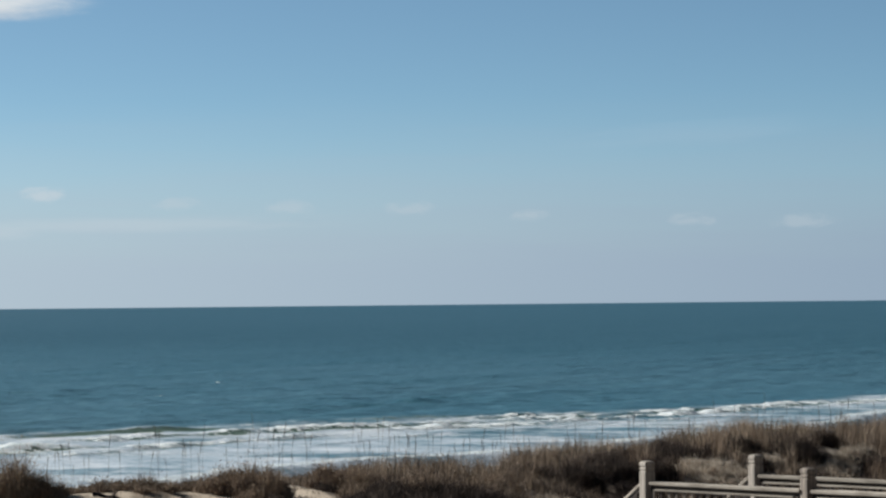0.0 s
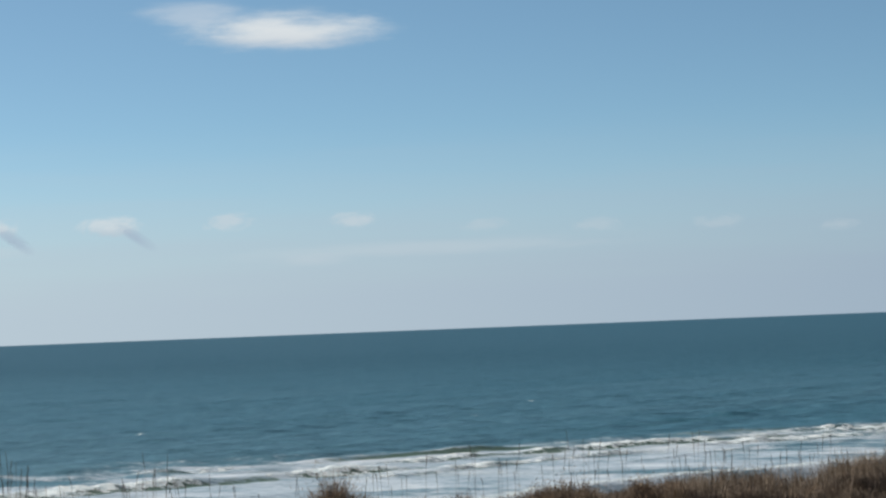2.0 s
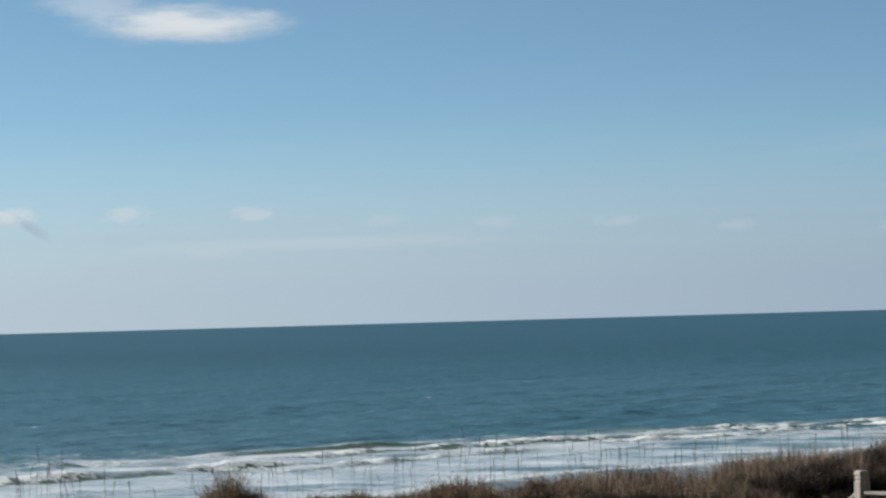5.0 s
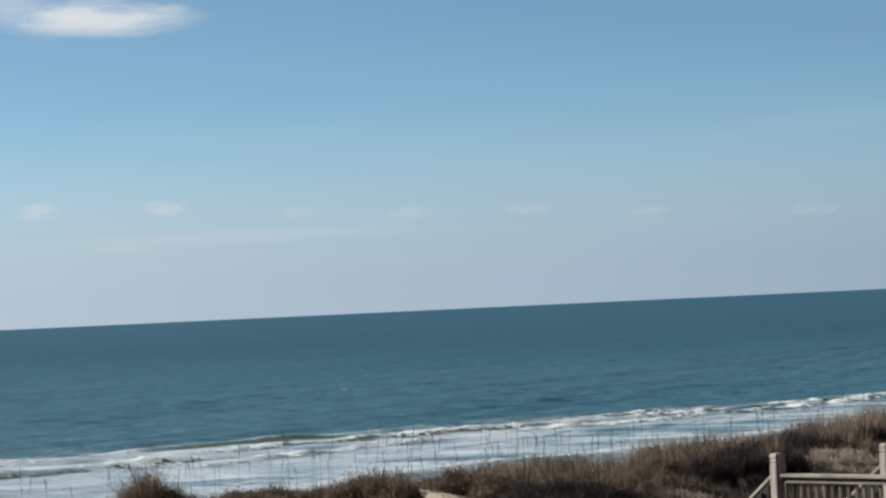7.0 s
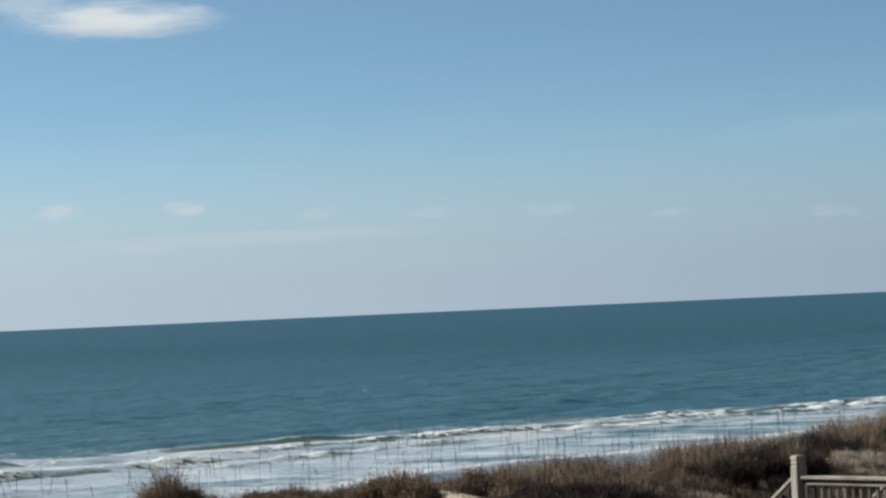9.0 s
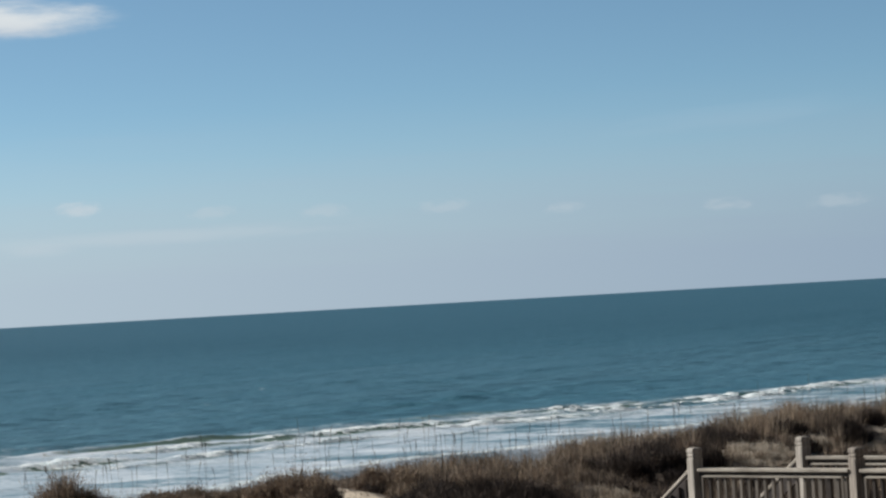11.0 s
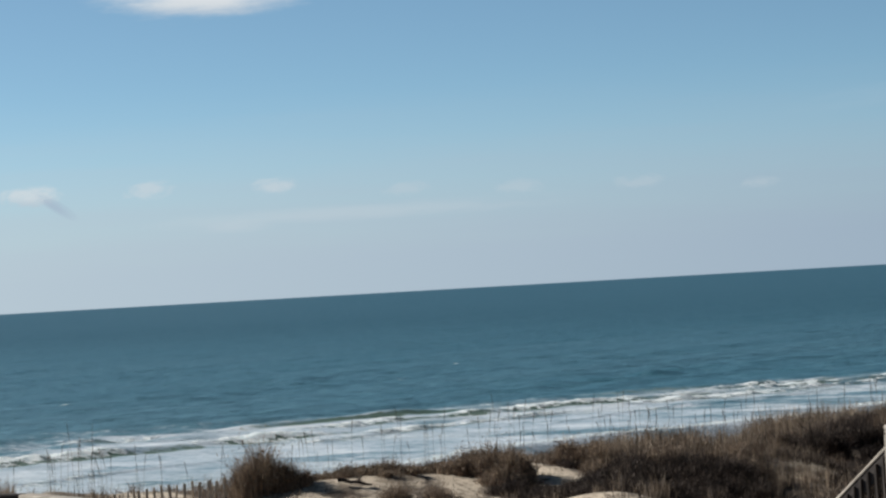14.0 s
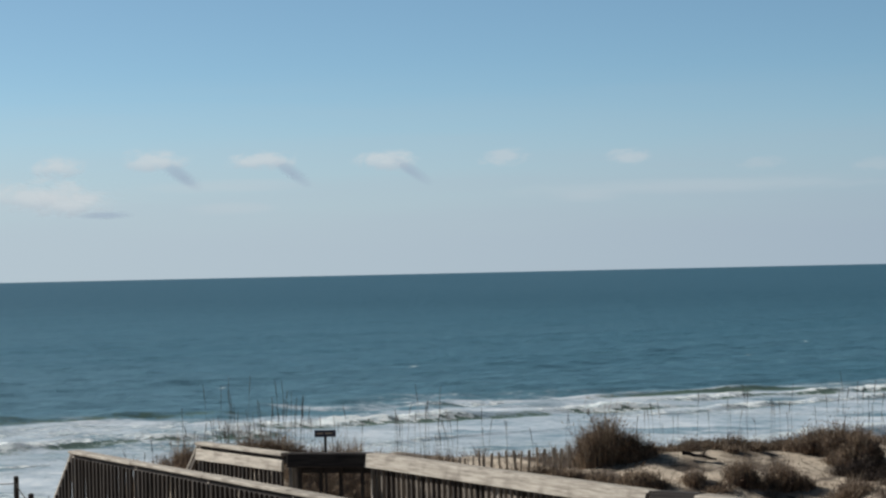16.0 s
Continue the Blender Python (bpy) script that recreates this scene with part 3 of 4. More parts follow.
def sea_state(p, q):
    """Height, foam and green of the water at p, q."""
    bar = np.clip(106 - 0.30 * (q - 65), 79.5, 108) - 3.5 * smooth(42, 30, q)
    depth = bar - 74.0
    drift = 0.8 * np.sin(q * 0.061 + 1.0) + 0.5 * np.sin(q * 0.17 + 2.0) + 0.3 * np.sin(q * 0.41)
    out = smooth(74, 104, p)
    z = (0.07 * np.sin(p * 0.42 + 0.5 * np.sin(q * 0.05)) + 0.05 * np.sin(p * 0.23 + q * 0.06)) * smooth(3000, 300, p) * out
    rough = np.zeros_like(p)
    for k, turn, phase, amp in CHOP:
        rough = rough + amp * np.sin(k * (p * math.cos(turn) + q * math.sin(turn)) + phase)
    z = z + rough * (0.05 + 0.95 * out) * smooth(1500, 250, np.hypot(p, q))
    green = np.zeros_like(p)
    tear = fbm(q * 0.55, p * 0.4, 5)
    fine = fbm(q * 1.3 + 9, p * 0.5, 3)
    # the broken water between the bar and the beach
    inside = smooth(1.85 - 0.5 * smooth(94, 80, q), 0.95 - 0.1 * smooth(94, 80, q), (p + drift + 7 * (fbm(q * 0.10, p * 0.05, 4) - 0.5) - 74) / depth) * smooth(60, 62, p)
    milk = inside * np.clip(0.82 + 1.7 * (fbm(q * 0.16 + 5, p * 0.12, 4) - 0.5), 0.38, 1.0) * (1 - 0.38 * smooth(92, 125, q))
    foam = 0.30 * inside * np.clip(0.55 + 2.0 * (fbm(q * 0.12 + 25, p * 0.06, 4) - 0.5), 0.0, 1.0)
    for k, (f, q0, q1, h, w, crest, face) in enumerate(BREAKERS):
        c = 74 + f * depth + drift + 0.35 * np.sin(q * 0.33 + k * 2.1) + 1.6 * (fbm(q * 0.3 + 7 * k, q * 0.05 + k, 4) - 0.5)
        end = smooth(q0 - 1, q0 + 7, q) * smooth(q1 + 1, q1 - 7, q)
        d = p - c
        # steep towards the beach, long towards the sea
        hump = np.where(d < 0, np.exp(-(d / (0.40 * w)) ** 2), np.exp(-(d / w) ** 2)) * end
        torn = np.clip(0.30 + 1.4 * (fbm(q * 0.9 + 3 * k, p * 0.2, 4) - 0.15), 0.25, 1.3) if crest > 0.5 else 0.95
        z = z + 0.85 * h * hump * torn
        # foam rides on the crest, the hollow face below it stays dark and green in places
        tumble = np.exp(-((d - 0.1 * w) / (0.6 * w)) ** 2) + 0.30 * np.exp(-((d - 0.9 * w) / (0.8 * w)) ** 2)
        gaps = np.clip(0.74 + 3.0 * (fbm(q * 0.24 + 11 * k, k + q * 0.02, 4) - 0.5), 0.0, 1.15)
        foam = np.maximum(foam, np.clip(tumble, 0, 1) * end * crest * gaps)
        streak = np.clip(0.9 + 2.6 * (fbm(q * 0.45 + 5 * k, 2 * k + q * 0.03, 4) - 0.5), 0.0, 1.0) if crest > 0.5 else 1.0
        green = np.maximum(green, np.exp(-((d + 0.55 * w) / (0.42 * w)) ** 2) * end * streak * face)
    lumps = fbm(q * 1.9 + 3, p * 1.6 + 8, 4)
    z = z + (0.25 * (fine - 0.5) + 0.22 * (lumps - 0.42)) * smooth(0.2, 0.8, foam) + 0.05 * (tear - 0.5) * inside
    # the odd small whitecap further out
    for wp, wq in ((127, 96), (149, 176), (210, 230), (118, 70), (139, 122), (168, 142), (190, 118), (131, 148)):
        foam = np.maximum(foam, 0.6 * np.exp(-((p - wp) / 0.4) ** 2 - ((q - wq) / 0.4) ** 2))
        z = z + 0.11 * np.exp(-((p - wp) / 0.7) ** 2 - ((q - wq) / 0.5) ** 2)
    # the last run of the wash up the sand
    edge = 66.8 + 1.6 * np.sin(q * 0.09 + 0.5) + 0.8 * np.sin(q * 0.23) + 0.3 * np.sin(q * 0.7)
    foam = np.maximum(foam, 0.6 * np.exp(-((p - edge - 0.9) / 0.9) ** 2))
    z = z + 0.10 * smooth(80, 70, p) + 0.05
    z = np.where(p < edge, z - (edge - p) * 0.35, z)
    return z, foam, green, milk


sp = np.concatenate([np.arange(58, 72, 0.4), np.arange(72, 108, 0.2), np.arange(108, 150, 0.6), np.arange(150, 230, 1.6), np.arange(230, 420, 4.0), steps(420, 5600, 2.0, 1.06)])
sq = np.concatenate([steps(30.0, -5500.0, 1.0, 1.4)[::-1], np.arange(30, 150, 0.22), np.arange(150, 200, 0.4), np.arange(200, 480, 1.6), steps(480, 5600, 2.0, 1.06)])
fq, fp, ff = grid(sq, sp)
fz, foam, green, milk = sea_state(fp, fq)
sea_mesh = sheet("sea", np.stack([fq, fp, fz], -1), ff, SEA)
for label, values in (("foam", foam), ("green_face", green), ("milk", milk)):
    layer = sea_mesh.attributes.new(label, "FLOAT", "POINT")
    layer.data.foreach_set("value", values.astype(np.float32))
sea = new("water", sea_mesh)
sea.matrix_world = SHORE_POSE
tagged(sea, "teal ocean with rows of white breakers along the beach", "sea", kind="structure")


# ---------------------------------------------------------------- clouds
def cloud(heading, height, wide, tall, material, label, tilt=0.0, group=""):
    """A bank of vapour far out over the sea; sizes in degrees of sky."""
    far = 4300.0
    me = bpy.data.meshes.new("cloud")
    w, h = far * math.tan(radians(wide / 2)), far * math.tan(radians(tall / 2))
    us, vs, faces = grid(np.linspace(-1, 1, 13), np.linspace(-1, 1, 5))
    bulge = -40 * (1 - us * us) * (1 - vs * vs)
    me = sheet("cloud", np.stack([us * w, vs * h, -bulge], -1), faces, material)
    uv = me.uv_layers.new(name="UVMap")
    idx = np.empty(len(me.loops), dtype=np.int32)
    me.loops.foreach_get("vertex_index", idx)
    uv.data.foreach_set("uv", np.stack([us[idx] * 0.5 + 0.5, vs[idx] * 0.5 + 0.5], -1).astype(np.float32).ravel())
    ob = new("cloud", me)
    at = EYE + aim(heading, height) * far
    ob.matrix_world = look(at, at + aim(heading, height) * 10, tilt)
    ob.visible_shadow = False
    return tagged(ob, label, "cloud", group, "structure")


PUFFS = "row of small clouds over the sea"
cloud(10.0, 6.50, 6.0, 1.35, CLOUD, "bright white lens-shaped cloud in the blue")
cloud(20.15, 6.75, 2.2, 0.58, WISP, "small white streak of cloud high in the blue")
cloud(12.0, 6.95, 3.4, 0.8, WISP, "thin white wisps beside the big cloud")
for heading, height, wide, tall in (
        (21.05, 2.35, 1.6, 0.75), (18.95, 2.46, 1.9, 0.75), (16.65, 2.42, 2.0, 0.7), (13.95, 2.38, 1.8, 0.68)):
    cloud(heading, height, wide, tall, PUFF, "small soft white cloud low over the sea", group=PUFFS)
for heading, height, wide, tall in ((11.38, 2.40, 1.5, 0.62), (8.69, 2.36, 1.3, 0.55)):
    cloud(heading, height, wide, tall, SOFT_PUFF, "small soft white cloud low over the sea", group=PUFFS)
for heading, height, wide, tall in (
        (5.82, 2.15, 1.4, 0.5), (3.35, 2.07, 1.4, 0.5), (0.72, 2.02, 1.5, 0.5), (-1.9, 1.85, 1.2, 0.4), (-5.42, 1.70, 1.6, 0.45), (-7.8, 1.66, 2.0, 0.5)):
    cloud(heading, height, wide, tall, FAINT, "faint small white cloud low over the sea", group=PUFFS)
for heading, height, wide, tall in ((18.38, 2.13, 1.5, 0.55), (16.03, 2.19, 1.5, 0.48), (13.42, 2.18, 1.4, 0.40)):
    cloud(heading, height, wide, tall, SHADE, "blue-grey trailing edge of a small cloud", tilt=-35)
for heading, height, wide, tall in ((21.2, 1.75, 5.0, 1.0), (17.4, 1.42, 3.0, 0.5), (7.0, 1.72, 12.0, 0.7), (9.6, 1.56, 2.4, 0.5), (17.5, 1.9, 5.0, 0.5)):
    cloud(heading, height, wide, tall, VEIL, "long thin pale layer of cloud")
for heading, height, wide, tall in ((21.6, 1.76, 3.2, 1.1), (20.8, 1.58, 2.4, 0.85)):
    cloud(heading, height, wide, tall, PUFF, "ragged white bank of cloud near the horizon")
cloud(-5.8, 3.6, 8.0, 0.9, HINT, "barely visible high streak of thin cloud", tilt=3)
cloud(20.1, 1.32, 1.6, 0.28, SHADE, "flat grey base of a cloud bank")


# ---------------------------------------------------------------- boardwalks
def plain_post(height):
    bm = board(0.09, 0.09, height, 0.006)
    bmesh.ops.translate(bm, verts=bm.verts[:], vec=(-0.045, 0, height))
    return bm


def post_mesh(height):
    """A square timber post from z=0 up, with two grooves under a rounded head."""
    w = 0.066
    bm = bmesh.new()
    rings = [(0.0, w), (height - 0.118, w), (height - 0.112, w - 0.010), (height - 0.100, w - 0.010), (height - 0.094, w),
             (height - 0.078, w), (height - 0.072, w - 0.010), (height - 0.060, w - 0.010), (height - 0.054, w),
             (height - 0.020, w), (height - 0.006, w - 0.014), (height, w - 0.034)]
    loops = []
    for z, r in rings:
        c = r - 0.008
        loops.append([bm.verts.new((x, y, z)) for x, y in ((c, -r), (r, -c), (r, c), (c, r), (-c, r), (-r, c), (-r, -c), (-c, -r))])
    for a, b in zip(loops, loops[1:]):
        for i in range(8):
            bm.faces.new((a[i], a[(i + 1) % 8], b[(i + 1) % 8], b[i]))
    bm.faces.new(loops[-1])
    bm.faces.new(loops[0][::-1])
    return bm


BALUSTER_LEN = 0.86
WOOD_STICK = wood_material("worn_grey_stick", (0.085, 0.075, 0.068), (0.21, 0.185, 0.16), (0.40, 0.36, 0.31), 2)
# fascia wood with the shadow of the cap rail in its colour
WOOD_FASCIA = wood_material("cap_shaded_fascia", (0.035, 0.030, 0.028), (0.080, 0.070, 0.062), (0.16, 0.14, 0.122), 0)
balusters = [mesh_of(board(0.036, 0.036, BALUSTER_LEN, 0.004, k, 0.002), "baluster", WOOD_STICK) for k in range(4)]
# dark copy of the sticks: shade on the balusters as colour
WOOD_DARK_Z = wood_material("shade_dark_upright", (0.024, 0.021, 0.020), (0.054, 0.046, 0.042), (0.105, 0.090, 0.080), 2)
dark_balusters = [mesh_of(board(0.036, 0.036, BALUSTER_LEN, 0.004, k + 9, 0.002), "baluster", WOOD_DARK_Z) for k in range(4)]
DECK = 4.0
RAIL = 5.0


def run(a, b):
    """The pose at a, on the ground plan, with x towards b, and the length."""
    d = Vector((b[0] - a[0], b[1] - a[1], 0))
    return Matrix.Translation((a[0], a[1], 0)) @ Matrix.Rotation(math.atan2(d.y, d.x), 4, "Z"), d.length


def rail_run(parent, a, b, side, style, seed, pitch=0.105, drop=0.0, shaded=False):
    """A stretch of rail from a to b in the plan of the deck; side +1 or -1: on which side of it the balusters are
    nailed.
    drop: how far it falls on the way (stairs); the last flag picks mostly dark balusters, shade put into their colour."""
    at, length = run(a, b)
    slope = Matrix.Rotation(math.atan2(drop, length), 4, "Y")
    along = math.hypot(length, drop)
    top = at @ Matrix.Translation((0, 0, RAIL)) @ slope
    rng = random.Random(seed)
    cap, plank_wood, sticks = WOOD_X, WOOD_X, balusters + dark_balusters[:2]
    # the shade on this bench back is put into its wood colour
    if style == "shaded_bench":
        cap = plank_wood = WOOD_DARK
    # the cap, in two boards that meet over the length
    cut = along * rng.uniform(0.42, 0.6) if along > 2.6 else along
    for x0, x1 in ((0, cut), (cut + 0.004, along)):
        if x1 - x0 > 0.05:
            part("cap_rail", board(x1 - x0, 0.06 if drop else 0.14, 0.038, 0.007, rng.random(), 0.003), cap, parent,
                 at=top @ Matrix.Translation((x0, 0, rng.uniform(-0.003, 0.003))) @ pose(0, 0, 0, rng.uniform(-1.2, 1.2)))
    # dark sticks paint the shade between and on the balusters of these rails
    if style in ("dark_rail", "two_boards", "shaded_bench"):
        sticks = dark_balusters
    elif shaded:
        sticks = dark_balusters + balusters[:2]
    if style in ("bench", "shaded_bench"):
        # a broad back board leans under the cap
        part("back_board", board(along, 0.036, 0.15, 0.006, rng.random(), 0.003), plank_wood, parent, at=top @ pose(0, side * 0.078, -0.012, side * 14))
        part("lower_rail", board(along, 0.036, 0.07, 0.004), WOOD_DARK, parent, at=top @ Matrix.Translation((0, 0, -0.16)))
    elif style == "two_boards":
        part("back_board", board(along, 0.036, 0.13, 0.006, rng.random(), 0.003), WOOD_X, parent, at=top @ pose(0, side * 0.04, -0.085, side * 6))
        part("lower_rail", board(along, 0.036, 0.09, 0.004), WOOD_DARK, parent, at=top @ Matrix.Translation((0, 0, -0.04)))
    elif style == "dark_rail":
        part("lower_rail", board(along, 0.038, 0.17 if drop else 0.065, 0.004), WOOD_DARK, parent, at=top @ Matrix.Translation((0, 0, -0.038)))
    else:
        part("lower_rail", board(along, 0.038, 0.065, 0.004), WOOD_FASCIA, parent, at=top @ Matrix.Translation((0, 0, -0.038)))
        part("nailing_strip", board(along - 0.16, 0.05, 0.022, 0.004), WOOD_X, parent, at=top @ Matrix.Translation((0.08, side * 0.05, -0.078)))
    count = max(1, int(length / pitch))
    for k in range(count):
        x = (k + 0.5) * length / count
        high = RAIL - 0.085 - drop * x / length
        m = at @ Matrix.Translation((x - 0.018 + rng.uniform(-0.006, 0.006), side * 0.03, high)) @ pose(0, 0, 0, rng.uniform(-0.6, 0.6), rng.uniform(-0.7, 0.7), rng.uniform(-4, 4))
        place("baluster", rng.choice(sticks), parent, at=m)
    part("foot_rail", board(along, 0.04, 0.085, 0.004), WOOD_X, parent, at=top @ Matrix.Translation((0, side * -0.012, -0.84)))


def add_post(parent, x, y, head, turn, wood=WOOD_Z):
    foot = gz(x, y) - 0.25
    part("post", (post_mesh if head > 0 else plain_post)(RAIL + head - foot), wood, parent, at=Matrix.Translation((x, y, foot)) @ Matrix.Rotation(turn - (0.33 if head > 0 else 0.07), 4, "Z"))


def deck_boards(parent, origin, along, across, s0, s1, w0, w1, plank):
    """Planks laid across the way from s0 to s1, and two joists below."""
    turn = math.atan2(across[1], across[0])
    s = s0
    while s < s1:
        x, y = origin[0] + along[0] * s + across[0] * w0, origin[1] + along[1] * s + across[1] * w0
        place("plank", plank, parent, at=Matrix.Translation((x, y, DECK)) @ Matrix.Rotation(turn, 4, "Z"))
        s += 0.146
    for w in (w0 + 0.12, w1 - 0.12):
        a = (origin[0] + along[0] * s0 + across[0] * w, origin[1] + along[1] * s0 + across[1] * w)
        b = (origin[0] + along[0] * s1 + across[0] * w, origin[1] + along[1] * s1 + across[1] * w)
        at, length = run(a, b)
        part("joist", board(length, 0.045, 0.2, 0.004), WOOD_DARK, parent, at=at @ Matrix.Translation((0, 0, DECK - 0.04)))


def stairs(parent, origin, down, across, width, tread, risers, rise=0.18, going=0.25):
    """Treads going down from the deck's end on two strings."""
    turn = math.atan2(across[1], across[0])
    for k in range(risers):
        x = origin[0] + down[0] * going * (k + 0.5)
        y = origin[1] + down[1] * going * (k + 0.5)
        place("tread", tread, parent, at=Matrix.Translation((x, y, DECK - rise * (k + 1))) @ Matrix.Rotation(turn, 4, "Z"))
    for w in (0.03, width - 0.03):
        a = (origin[0] + across[0] * w, origin[1] + across[1] * w)
        b = (a[0] + down[0] * going * risers, a[1] + down[1] * going * risers)
        at, length = run(a, b)
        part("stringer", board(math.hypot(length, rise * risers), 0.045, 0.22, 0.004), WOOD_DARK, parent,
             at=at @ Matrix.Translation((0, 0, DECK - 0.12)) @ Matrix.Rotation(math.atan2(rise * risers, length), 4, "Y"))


def step_along(o, d, s, c=(0, 0), w=0.0):
    return (o[0] + d[0] * s + c[0] * w, o[1] + d[1] * s + c[1] * w)


# the walk with square posts
R_IN = (0.738, -0.675)      # inland
R_AC = (0.675, 0.738)       # across, away from the house
R_A = (2.24, 29.16)
R_W = 1.62
walk_r = thing("boardwalk", Matrix.Translation((0, 0, -0.02)), "weathered grey timber boardwalk with railings and stairs over the dune", "boardwalk")
turn_r = math.atan2(R_IN[1], R_IN[0])
for k in range(5):
    a, b = step_along(R_A, R_IN, 2.15 * k), step_along(R_A, R_IN, 2.15 * (k + 1))
    rail_run(walk_r, step_along(a, R_IN, 0.07), step_along(b, R_IN, -0.07), -1, "plain", 10 + k, shaded=k > 0)
    add_post(walk_r, *a, 0.225, turn_r, WOOD_STICK if k == 1 else WOOD_Z)
    a2, b2 = step_along(a, R_IN, 0.31, R_AC, R_W), step_along(b, R_IN, 0.31, R_AC, R_W)
    rail_run(walk_r, step_along(a2, R_IN, 0.07), step_along(b2, R_IN, -0.07), -1, "plain", 30 + k)
    add_post(walk_r, *a2, 0.225, turn_r)
for w, s in ((0.0, 0.0), (R_W, 0.31)):
    a = step_along(R_A, R_IN, s - 0.07, R_AC, w)
    rail_run(walk_r, a, step_along(a, R_IN, -1.6), 1 if w == 0 else -1, "dark_rail", 50 + int(w * 10), drop=1.28)
    add_post(walk_r, *step_along(a, R_IN, -1.65), -1.2, turn_r)
plank_r = mesh_of(board(R_W + 0.1, 0.138, 0.036, 0.005), "plank", WOOD_X)
deck_boards(walk_r, R_A, R_IN, R_AC, 0.1, 10.0, -0.05, R_W + 0.05, plank_r)
tread_r = mesh_of(board(R_W, 0.26, 0.036, 0.005), "tread", WOOD_X)
stairs(walk_r, R_A, (-R_IN[0], -R_IN[1]), R_AC, R_W, tread_r, 5)

# the walk with benches
L_IN = (0.611, -0.792)
L_AC = (0.792, 0.611)
L_A = (-10.96, 28.78)
walk_l = thing("boardwalk", Matrix.Identity(4), "sun-bleached timber boardwalk with bench backs and stairs to the beach", "boardwalk")
turn_l = math.atan2(L_IN[1], L_IN[0])


def on_left(s, w):
    return step_along(L_A, L_IN, s, L_AC, w)


for k in range(5):
    rail_run(walk_l, on_left(2.3 * k, 0), on_left(2.3 * (k + 1) - 0.005, 0), -1, "dark_rail", 70 + k, pitch=0.13)
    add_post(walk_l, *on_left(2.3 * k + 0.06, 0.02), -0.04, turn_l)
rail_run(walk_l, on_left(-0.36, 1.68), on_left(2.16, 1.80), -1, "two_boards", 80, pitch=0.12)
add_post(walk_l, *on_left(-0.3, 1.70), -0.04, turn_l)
rail_run(walk_l, on_left(2.17, 1.84), on_left(2.82, 2.56), -1, "shaded_bench", 81, pitch=0.2)
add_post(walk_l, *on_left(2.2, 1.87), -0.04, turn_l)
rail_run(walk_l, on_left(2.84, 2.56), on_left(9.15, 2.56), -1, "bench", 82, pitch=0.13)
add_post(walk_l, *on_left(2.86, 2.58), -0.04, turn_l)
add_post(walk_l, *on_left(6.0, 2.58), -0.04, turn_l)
rail_run(walk_l, on_left(9.15, 2.57), on_left(9.62, 2.76), -1, "shaded_bench", 83, pitch=0.2)
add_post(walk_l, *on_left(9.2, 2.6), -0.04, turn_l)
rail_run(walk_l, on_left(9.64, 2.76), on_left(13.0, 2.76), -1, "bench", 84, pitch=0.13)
rail_run(walk_l, on_left(-0.01, 0.0), on_left(-1.9, 0.0), 1, "dark_rail", 85, pitch=0.13, drop=1.48)
rail_run(walk_l, on_left(-0.37, 1.68), on_left(-1.9, 1.68), -1, "plain", 86, pitch=0.13, drop=1.2)
plank_l = mesh_of(board(1.75, 0.138, 0.036, 0.005), "plank", WOOD_X)
deck_boards(walk_l, L_A, L_IN, L_AC, 0.0, 12.0, -0.02, 1.7, plank_l)
seat_l = mesh_of(board(6.3, 0.42, 0.045, 0.006), "seat_board", WOOD_X)
place("seat_board", seat_l, walk_l, at=Matrix.Translation((*on_left(2.85, 2.3), 4.42)) @ Matrix.Rotation(turn_l, 4, "Z"))
side_l = mesh_of(board(6.3, 0.9, 0.036, 0.006), "side_deck", WOOD_X)
place("side_deck", side_l, walk_l, at=Matrix.Translation((*on_left(2.85, 2.16), DECK)) @ Matrix.Rotation(turn_l, 4, "Z"))
tread_l = mesh_of(board(1.66, 0.26, 0.036, 0.005), "tread", WOOD_X)
stairs(walk_l, L_A, (-L_IN[0], -L_IN[1]), L_AC, 1.68, tread_l, 6)


# ---------------------------------------------------------------- fence, sign, rope
def sand_fence():
    """Thin wooden slats twisted together with wire, leaning in the sand."""
    pts = [(-10.95, 46.9), (-10.5, 47.45), (-10.24, 48.15), (-9.75, 48.5), (-9.3, 48.85), (-8.72, 49.0)]
    lengths = [math.dist(a, b) for a, b in zip(pts, pts[1:])]
    total = sum(lengths)
    fence = thing("sand_fence", Matrix.Identity(4), "old grey wooden slat fence wired together in the dune", "fence")
    slats = [mesh_of(board(0.055, 0.012, 0.9 + 0.02 * k, 0.002, k, 0.003), "slat", SLAT) for k in range(5)]
    rng = random.Random(5)
    s, k = 0.0, 0
    line = []
    while s < total:
        r, i = s, 0
        while r > lengths[i] and i < len(lengths) - 1:
            r -= lengths[i]
            i += 1
        f = r / lengths[i]
        x = pts[i][0] + (pts[i + 1][0] - pts[i][0]) * f
        y = pts[i][1] + (pts[i + 1][1] - pts[i][1]) * f
        head = math.atan2(pts[i + 1][1] - pts[i][1], pts[i + 1][0] - pts[i][0])
        top = 3.49 + 0.11 * s / total + rng.uniform(-0.03, 0.03)
        line.append((x, y, top))
        place("slat", slats[k % 5], fence, at=Matrix.Translation((x, y, top)) @ Matrix.Rotation(head, 4, "Z") @ pose(0, 0, 0, rng.uniform(-3, 3), rng.uniform(-5, 5), rng.uniform(-25, 25)))
        s += rng.uniform(0.14, 0.18)
        k += 1
    for z in (-0.10, -0.34):
        add_wire("wire", [(x, y, t + z) for x, y, t in line[::3]], 0.004, fence)
    return fence


